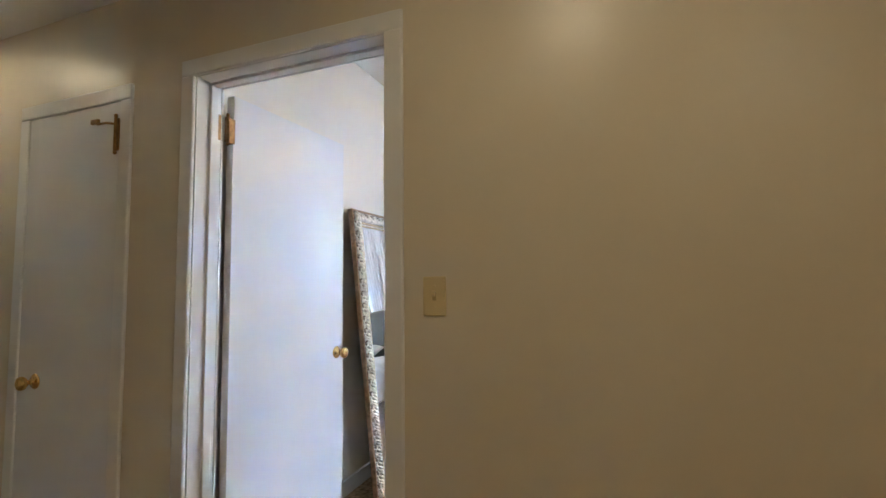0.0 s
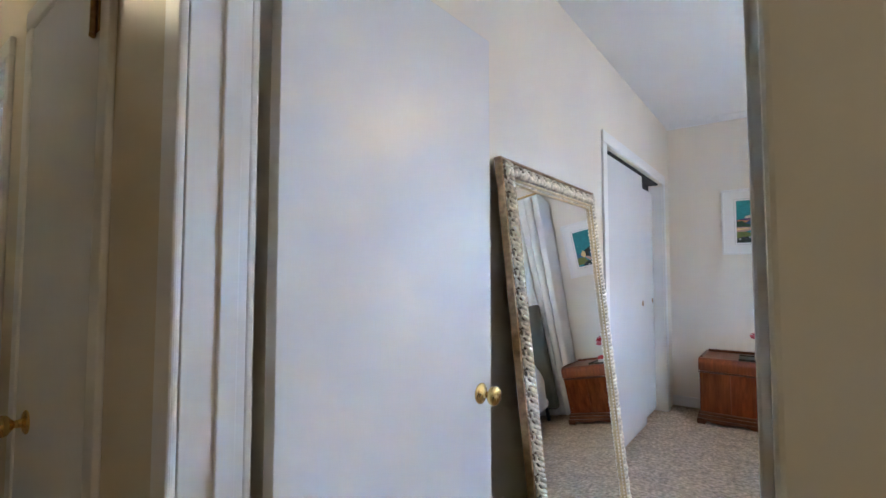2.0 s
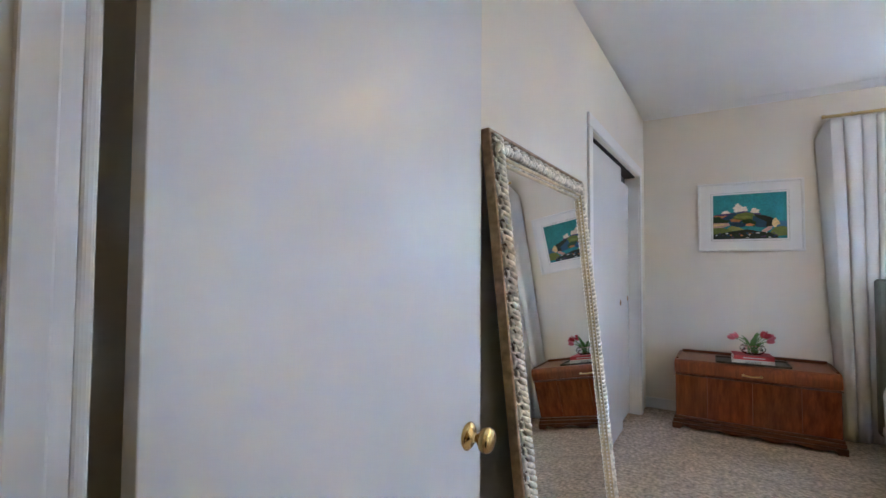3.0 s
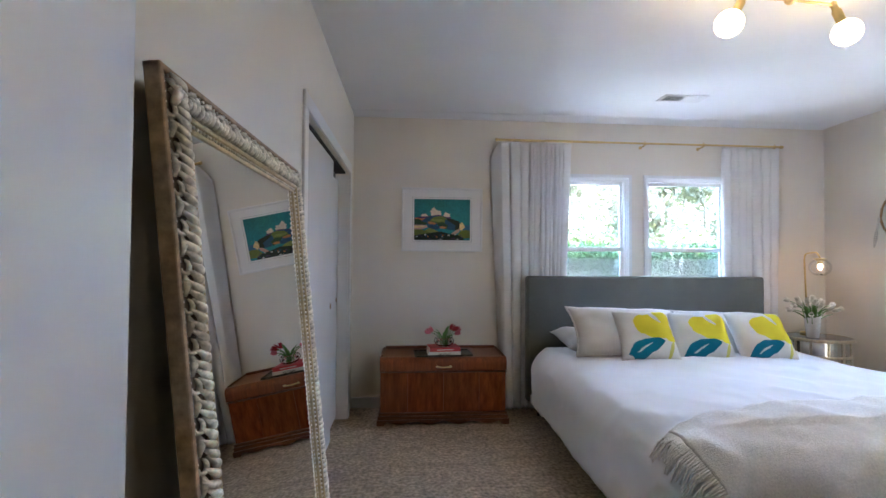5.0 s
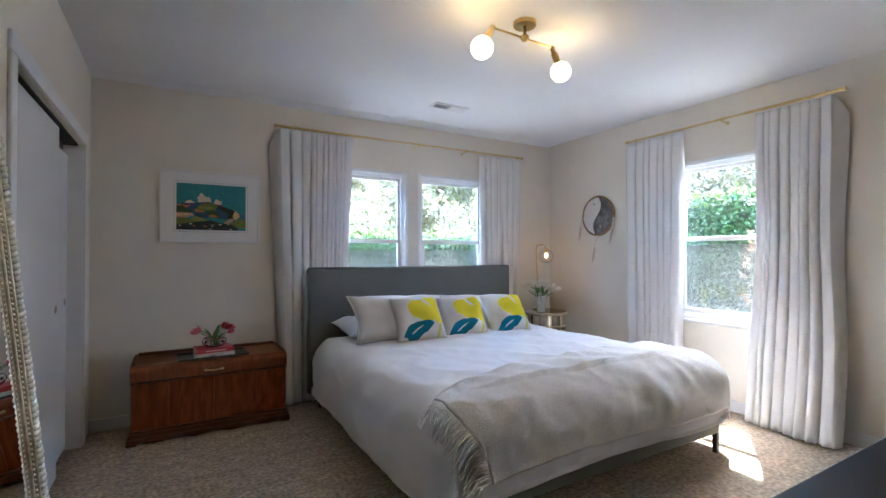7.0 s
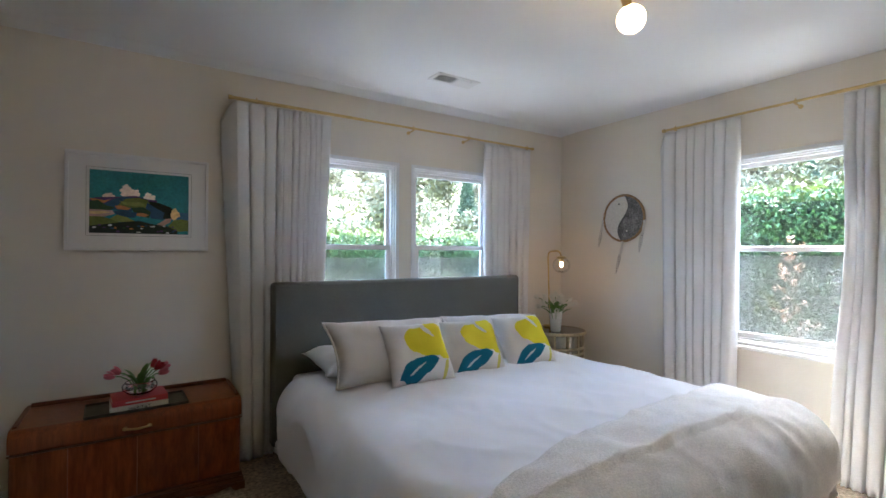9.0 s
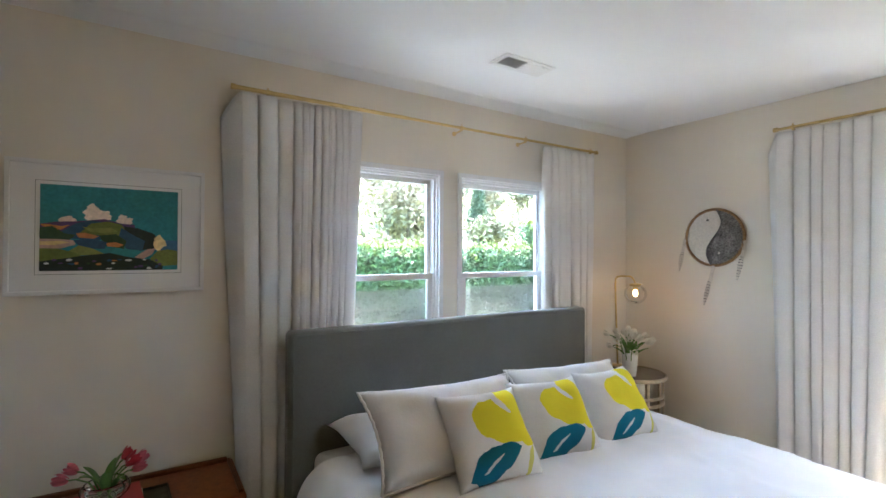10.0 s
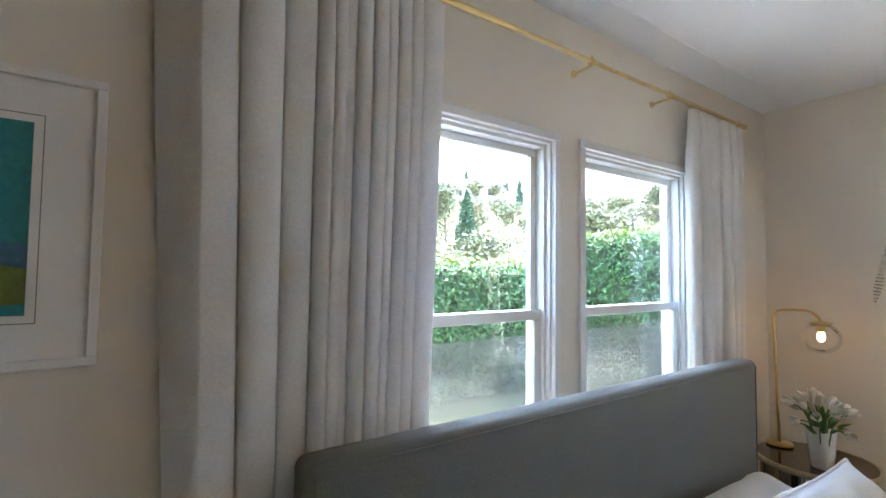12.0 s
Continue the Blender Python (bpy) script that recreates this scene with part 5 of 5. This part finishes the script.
def tassel(x, y, drop, lean):
    bm = bmesh.new()
    for k in range(3):
        tube([(x + 0.006 * (k - 1), y, 0.006), (x + 0.010 * (k - 1) + lean * 0.4, y - drop * 0.42, 0.008)], 0.004, 6, bm)
    ball(bm, (x + lean * 0.2, y - drop * 0.2, 0.009), (0.012, 0.018, 0.010), 1)
    ball(bm, (x, y - 0.01, 0.01), (0.016, 0.016, 0.012), 1)
    t = part("tassel", bm, M_HIDEW, hoop, "hide thongs")
    p0, p1 = Vector((x + lean * 0.4, y - drop * 0.40, 0.010)), Vector((x + lean, y - drop, 0.012))
    n = 17
    bmw, bmd = bmesh.new(), bmesh.new()
    d = (p1 - p0)
    s = Vector((-d.y, d.x, 0)).normalized()
    for i in range(n):
        a, b = p0 + d * i / n, p0 + d * (i + 0.98) / n
        w = 0.019 * math.sin(math.pi * (0.25 + 0.7 * i / n))
        tgt = bmw if i % 2 else bmd
        vs = [tgt.verts.new(q) for q in (a - s * w, a + s * w, b + s * w * 0.92 - d * 0.03, b - s * w * 0.92 - d * 0.03)]
        tgt.faces.new(vs)
    tube([p0, p1], 0.0016, 5, bmw)
    solid(part("feather", bmw, M_FEATHW, t, "barred feather"), 0.0015)
    solid(part("feather_bars", bmd, M_FEATHD, t), 0.0015)


tassel(-0.005, -0.218, 0.31, -0.07)
tassel(-0.228, -0.01, 0.26, -0.045)
tassel(0.222, -0.03, 0.29, -0.055)

# ---- dresser by the door wall ----
DX0, DX1, DY1, DZ = 1.02, 2.62, 0.69, 0.90
dresser = thing("dresser", "long black lacquered dresser against the wall", "dresser", pose(0, 0, 0))
part("carcass", boxes((DX0 + 0.015, DX1 - 0.015, YS + 0.02, DY1 - 0.03, 0.06, DZ - 0.03), bevel=0.003), M_BLACKWOOD, dresser)
part("top", boxes((DX0, DX1, YS + 0.018, DY1, DZ - 0.03, DZ), bevel=0.004), M_BLACKWOOD, dresser)
part("top_inlay", boxes((DX0 + 0.09, DX1 - 0.09, YS + 0.09, DY1 - 0.10, DZ, DZ + 0.004), bevel=0.0015), M_BLACKWOOD, dresser)
for i in range(3):
    for j in range(2):
        w = (DX1 - DX0 - 0.06) / 3
        x0 = DX0 + 0.03 + i * w
        dr = part("drawer", boxes((x0 + 0.006, x0 + w - 0.006, DY1 - 0.032, DY1 - 0.014, 0.09 + j * 0.39, 0.46 + j * 0.39), bevel=0.003), M_BLACKWOOD, dresser)
for x in (DX0 + 0.05, DX1 - 0.05):
    for y in (YS + 0.05, DY1 - 0.07):
        part("foot", boxes((x - 0.025, x + 0.025, y - 0.025, y + 0.025, 0, 0.062), bevel=0.003), M_BLACKWOOD, dresser)

# ---- hallway things ----
# darker copy of the ivory, painting the shade inside the toggle slot
M_IVORYD = material("shadowed_ivory", (0.40, 0.31, 0.15), 0.5, stain=0.05)
switch = thing("light_switch", "ivory plastic toggle light switch with its wall plate", "light switch", pose(0.947, 0.0, 1.228, 90, 0, 0))
bm = boxes((-0.035, 0.035, -0.057, 0.057, 0.0, 0.005), bevel=0.004, seg=3)
part("plate", bm, M_IVORY, switch)
part("slot", boxes((-0.0055, 0.0055, -0.012, 0.012, 0.0048, 0.0058)), M_IVORYD, switch)
bm = boxes((-0.0045, 0.0045, -0.002, 0.012, 0.0, 0.016), bevel=0.002)
bm.transform(pose(0, 0.0, 0.004, -22, 0, 0))
part("toggle", bm, M_IVORY, switch)
for y in (-0.030, 0.030):
    s = part("screw", lathe([(0, 0.005), (0.0035, 0.005), (0.0035, 0.0066), (0, 0.0072)], 12, at=(0, y, 0)), M_IVORY, switch)
hp = thing("picture", "wood-framed picture on the hallway wall", "picture", pose(-2.76, -0.001, 1.49, 90, 0, 0))
bm = bmesh.new()
for x0, x1, y0, y1 in ((-0.30, 0.30, 0.325, 0.36), (-0.30, 0.30, -0.36, -0.325), (-0.30, -0.265, -0.325, 0.325), (0.265, 0.30, -0.325, 0.325)):
    box(bm, x0, x1, y0, y1, 0.0, 0.035, bevel=0.004)
part("frame", bm, M_PALEWOOD, hp, "honey-coloured wooden frame")
part("mat_board", boxes((-0.266, 0.266, -0.326, 0.326, 0.004, 0.012)), M_MAT, hp)
M_CAN = glowing("lit_lens", (1.0, 0.72, 0.38), 0.46)
M_CAN_DIM = glowing("lit_lens_dimmed", (1.0, 0.72, 0.38), 0.58)
# all unseen: two set by warm wall glows, the third added as fill
for x, y in ((-1.30, -0.42), (1.30, -0.80), (2.2, -1.6)):
    hl = thing("recessed_light", "assumed warm recessed ceiling light, out of view in the hallway", "ceiling light", pose(x, y, HH), "hallway ceiling lights")
    part("trim_ring", lathe([(0.085, -0.001), (0.11, -0.001), (0.112, -0.005), (0.106, -0.009), (0.085, -0.006)], 32), M_TRIM, hl, smooth=True)
    part("lens", lathe([(0.0, -0.004), (0.086, -0.004), (0.086, -0.001), (0, -0.001)], 32), M_CAN if x < 0 else M_CAN_DIM, hl, "glowing warm lens")


# ---- outdoors ----
M_LEAF = material("hedge_leaf", (0.040, 0.095, 0.024), 0.5, vary=0.5, grain=0.2, grain_scale=20)
M_LEAFY = material("young_leaf", (0.14, 0.17, 0.03), 0.5, vary=0.4)
M_GRASS = material("dry_grass", (0.150, 0.150, 0.055), 0.95, grain=0.5, grain_scale=1.5, stain=0.4, stain_scale=0.15)
M_GRAVEL = material("pale_gravel", (0.36, 0.34, 0.30), 0.95, grain=0.35, grain_scale=60, stain=0.15, stain_scale=2, bump=0.6, bump_scale=50)
M_BARK = material("bark", (0.10, 0.075, 0.05), 0.9, grain=0.4, grain_scale=12, stretch=(4, 4, 1), bump=0.5, bump_scale=20)
M_DRYLEAF = material("rusty_leaf", (0.42, 0.25, 0.15), 0.7, vary=0.5)
M_OLIVE = material("olive_leaf", (0.105, 0.105, 0.045), 0.6, vary=0.5)
M_PALELEAF = material("pale_dry_leaf", (0.18, 0.155, 0.09), 0.6, vary=0.4)
M_PINE = material("conifer_needles", (0.03, 0.065, 0.028), 0.7, vary=0.4)
rng = np.random.default_rng(4)


def leaf_cloud(name, pts, size, mat, parent=None, label="", flat=0.0):
    """Many small folded leaves round the given points."""
    n = len(pts)
    d = rng.normal(size=(n, 3))
    d /= np.linalg.norm(d, axis=1)[:, None]
    e = rng.normal(size=(n, 3))
    e[:, 2] *= 1 - flat
    e -= d * (d * e).sum(1)[:, None]
    e /= np.linalg.norm(e, axis=1)[:, None]
    s = size * rng.uniform(0.6, 1.3, (n, 1))
    f = np.cross(d, e)
    a, b, c, g = pts - d * s, pts + e * s * 0.45 + f * s * 0.1, pts + d * s, pts - e * s * 0.45 + f * s * 0.1
    v = np.stack([a, b, c, g], 1).reshape(-1, 3)
    me = bpy.data.meshes.new(name)
    me.from_pydata(v.tolist(), [], np.arange(4 * n).reshape(-1, 4).tolist())
    me.materials.append(mat)
    ob = new(name, me)
    if parent is not None:
        ob.parent = parent
    return tagged(ob, label)


GZ = -0.35


def hill_z(x, y):
    d = max(0.0, max(y - 11, x - 12) if x > 9 or y > 11 else 0.0)
    return GZ + 0.0 if d <= 0 else GZ + 0.27 * d * (1 - math.exp(-d / 14)) * (1 + 0.15 * math.sin(x * 0.07 + y * 0.05)) * (1 / (1 + d / 260))


def ground_point(u, v):
    sx, sy = 2 * u - 1, 2 * v - 1
    x = 2 + math.copysign(abs(sx) ** 3, sx) * 900 + sx * 40
    y = 2 + math.copysign(abs(sy) ** 3, sy) * 900 + sy * 40
    return Vector((x, y, hill_z(x, y)))


tagged(part("ground", grid_sheet(110, 110, ground_point), M_GRASS, smooth=True), "dry grassy ground rising to a hillside", "ground", kind="structure")
# unseen pale ground, added so that sunlight bounces up to the ceiling
tagged(part("bounce_gravel", boxes((-8, 7.0, YB + 0.17, 8.1, GZ - 0.1, GZ + 0.02), (XR + 0.17, 7.0, -8, YB + 0.17, GZ - 0.1, GZ + 0.02)), M_GRAVEL), "pale gravel strip added round the house to bounce daylight indoors", "path", kind="structure")


def hedge(name, x0, x1, y0, y1, top, face, label):
    """A clipped hedge: a core coloured near-black for its inner shade, and a thick coat of leaves on its near face and
    top.
    """
    h = thing(name, label, "hedge", pose((x0 + x1) / 2, (y0 + y1) / 2, GZ))
    inv = pose((x0 + x1) / 2, (y0 + y1) / 2, GZ).inverted()
    # plain box whose near-black colour stands in for shade between the leaves
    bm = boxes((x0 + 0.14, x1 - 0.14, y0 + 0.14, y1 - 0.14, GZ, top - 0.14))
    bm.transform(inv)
    part("shade_core", bm, material("hedge_inner_shade", (0.014, 0.022, 0.008), 0.9, grain=0.4, grain_scale=20), h)
    L = max(x1 - x0, y1 - y0)
    n = int(L * 3200)
    a = rng.uniform(0, 1, n)
    z = GZ + (top - GZ) * rng.uniform(0, 1, n) ** 0.8
    if face == "y":
        x, y = x0 + a * (x1 - x0), y0 + rng.normal(0.05, 0.07, n) + 0.07 * np.sin(a * L * 3.1) * np.sin(z * 4)
    else:
        y, x = y0 + a * (y1 - y0), x0 + rng.normal(0.05, 0.07, n) + 0.07 * np.sin(a * L * 3.1) * np.sin(z * 4)
    p = np.stack([x, y, z], 1) - np.array([(x0 + x1) / 2, (y0 + y1) / 2, GZ])
    tagged(leaf_cloud("foliage", p, 0.040, M_LEAF, h), kind="stuff")
    n = int(L * 380)
    p = np.stack([rng.uniform(x0, x1, n), rng.uniform(y0, y1, n), np.full(n, top) + rng.normal(0, 0.07, n)], 1) - np.array([(x0 + x1) / 2, (y0 + y1) / 2, GZ])
    tagged(leaf_cloud("new_growth", p, 0.06, M_LEAFY, h), kind="stuff")
    return h


hedge("hedge", -6.0, 7.9, 9.0, 10.0, 1.72, "y", "clipped dense green hedge behind the added gravel strip")
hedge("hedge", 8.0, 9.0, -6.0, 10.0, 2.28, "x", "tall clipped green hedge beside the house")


def tree(name, x, y, height, spread, mat, seed, label, n=2600, bare=0.3, leaf=0.16):
    r = random.Random(seed)
    z0 = hill_z(x, y)
    t = thing(name, label, "tree", pose(x, y, z0 - 0.1), "hillside trees")
    bm = bmesh.new()
    tips = []

    def limb(p, d, length, rad, depth):
        q = p + d * length * 0.5 + Vector((r.uniform(-1, 1), r.uniform(-1, 1), 0)) * length * 0.06
        e = q + (d + Vector((r.uniform(-0.2, 0.2), r.uniform(-0.2, 0.2), 0.12))).normalized() * length * 0.5
        tube([p, q, e], rad, 5, bm, taper=[rad, rad * 0.8, rad * 0.6])
        tips.append((e, length))
        if depth:
            for _ in range(3 if depth > 1 else 2):
                nd = (d + Vector((r.uniform(-1, 1), r.uniform(-1, 1), r.uniform(-0.2, 0.6))) * 0.75).normalized()
                limb(e, nd, length * r.uniform(0.6, 0.8), rad * 0.58, depth - 1)
    limb(Vector((0, 0, 0)), Vector((0, 0, 1)), height * 0.36, height * 0.022, 3)
    part("trunk", bm, M_BARK, t)
    c = np.array([tuple(e) for e, l in tips])
    k = rng.integers(0, len(c), n)
    p = c[k] + rng.normal(size=(n, 3)) * np.array([spread, spread, spread * 0.7])
    tagged(leaf_cloud("crown", p, leaf, mat, t), kind="stuff")
    return t


def conifer(name, x, y, height, width, seed, label):
    z0 = hill_z(x, y)
    t = thing(name, label, "tree", pose(x, y, z0 - 0.1), "conifers")
    part("trunk", tube([(0, 0, 0), (0, 0, height * 0.5), (0, 0, height)], 0.1, 7, taper=[height * 0.02, height * 0.012, 0.01]), M_BARK, t)
    n = 4200
    h = rng.uniform(0.0, 1, n) ** 1.3
    a = rng.uniform(0, 2 * math.pi, n)
    rad = width * (1 - h) ** 0.75 * (0.55 + 0.45 * np.sin(a * 5 + h * 40 + seed) ** 2) * rng.uniform(0.35, 1.0, n)
    p = np.stack([rad * np.cos(a), rad * np.sin(a), height * (0.06 + 0.94 * h) - rad * 0.25], 1)
    tagged(leaf_cloud("crown", p, 0.10 * height / 4, M_PINE, t, flat=0.5), kind="stuff")
    return t


conifer("conifer", 1.096 + 0.617 * 32, 3.404 + 0.787 * 32, 4.4, 1.35, 1, "dark narrow conifer on the hillside")
conifer("conifer", 1.096 + 0.604 * 95, 3.404 + 0.773 * 95, 6.5, 1.7, 2, "dark tall conifer on the ridge")
conifer("conifer", 1.096 + 0.69 * 92, 3.404 + 0.70 * 92, 6.0, 1.7, 5, "dark tall conifer on the ridge")
conifer("conifer", 30.0, 9.5, 9.0, 1.9, 7, "dark conifer behind the hedge")
rr = random.Random(21)
for i in range(110):
    a = radians(rr.uniform(4, 92))
    d = 18 + 70 * rr.random() ** 1.2
    x, y = 1 + d * math.cos(a), 3.4 + d * math.sin(a)
    hgt = rr.uniform(2.2, 4.6)
    tree("tree", x, y, hgt, hgt * 0.11, rr.choice((M_OLIVE, M_OLIVE, M_PALELEAF)), i, "loose pale-leaved tree on the dry hillside", 700 if d > 40 else 1500, leaf=0.10 + d * 0.0022)

# scrub on the hillside
pts = []
for i in range(1500):
    a, d = radians(rr.uniform(0, 95)), 16 + 85 * rr.random()
    x, y = 1 + d * math.cos(a), 3.4 + d * math.sin(a)
    if x < 9.5 and y < 10.5:
        continue
    w = rr.uniform(0.3, 0.9)
    c = rng.normal(size=(45, 3)) * np.array([w, w, w * 0.55]) + np.array([x, y, hill_z(x, y) + w * 0.5])
    pts.append(c)
pts = np.concatenate(pts)
half = len(pts) // 2
tagged(leaf_cloud("scrub", pts[:half], 0.17, M_OLIVE), "dry olive scrub covering the hillside", "shrubs", kind="stuff")
tagged(leaf_cloud("scrub", pts[half:], 0.17, M_PALELEAF), "pale dry scrub covering the hillside", "shrubs", kind="stuff")

# far house on the ridge
hx, hy = 1.096 + 0.63 * 88, 3.404 + 0.765 * 88
hz = hill_z(hx, hy)
M_SLATE = material("slate_roof", (0.12, 0.15, 0.20), 0.7, grain=0.2, grain_scale=3)
fh = thing("house", "far grey-roofed house on the ridge", "house", pose(hx, hy, hz, 0, 0, -50))
part("wall", boxes((-5, 5, -3, 3, -0.5, 2.8)), M_STUCCO, fh)
bm = bmesh.new()
pr = [(-3.6, 2.6), (0, 4.4), (3.6, 2.6), (3.6, 2.8), (0, 4.65), (-3.6, 2.8)]
A = [bm.verts.new((-5.6, y, z)) for y, z in pr]
B = [bm.verts.new((5.6, y, z)) for y, z in pr]
for i in range(6):
    bm.faces.new((A[i], A[(i + 1) % 6], B[(i + 1) % 6], B[i]))
bm.faces.new(A[::-1])
bm.faces.new(B)
part("roof", bm, M_SLATE, fh)
for x in (-3, 0, 3):
    w = part("window", boxes((x - 0.6, x + 0.6, -3.04, -2.99, 0.9, 2.1)), M_SHADEBLACK, fh)

# reddish seedling between the window and the hedge
sap = thing("sapling", "thin rusty-leaved sapling in front of the hedge", "sapling", pose(6.45, 3.16, GZ + 0.02))
bm = tube([(0, 0, 0), (0.02, 0.02, 0.7), (-0.01, 0.05, 1.9)], 0.012, 6, taper=[0.014, 0.009, 0.003])
pts = []
rs = random.Random(2)
for i in range(22):
    z = 0.30 + i * 0.075
    a = rs.uniform(0, 6.28)
    L = rs.uniform(0.12, 0.26) * (1.2 - z * 0.35)
    e = Vector((L * math.cos(a), L * math.sin(a), z + L * 0.9))
    tube([(0, 0.02, z), e], 0.004, 5, bm, taper=[0.006, 0.002])
    for k in range(9):
        q = Vector((0, 0.02, z)).lerp(e, rs.uniform(0.3, 1.05))
        pts.append((q.x + rs.uniform(-0.03, 0.03), q.y + rs.uniform(-0.03, 0.03), q.z + rs.uniform(-0.03, 0.03)))
part("stem", bm, M_BARK, sap)
tagged(leaf_cloud("foliage", np.array(pts), 0.036, M_DRYLEAF, sap), kind="stuff")
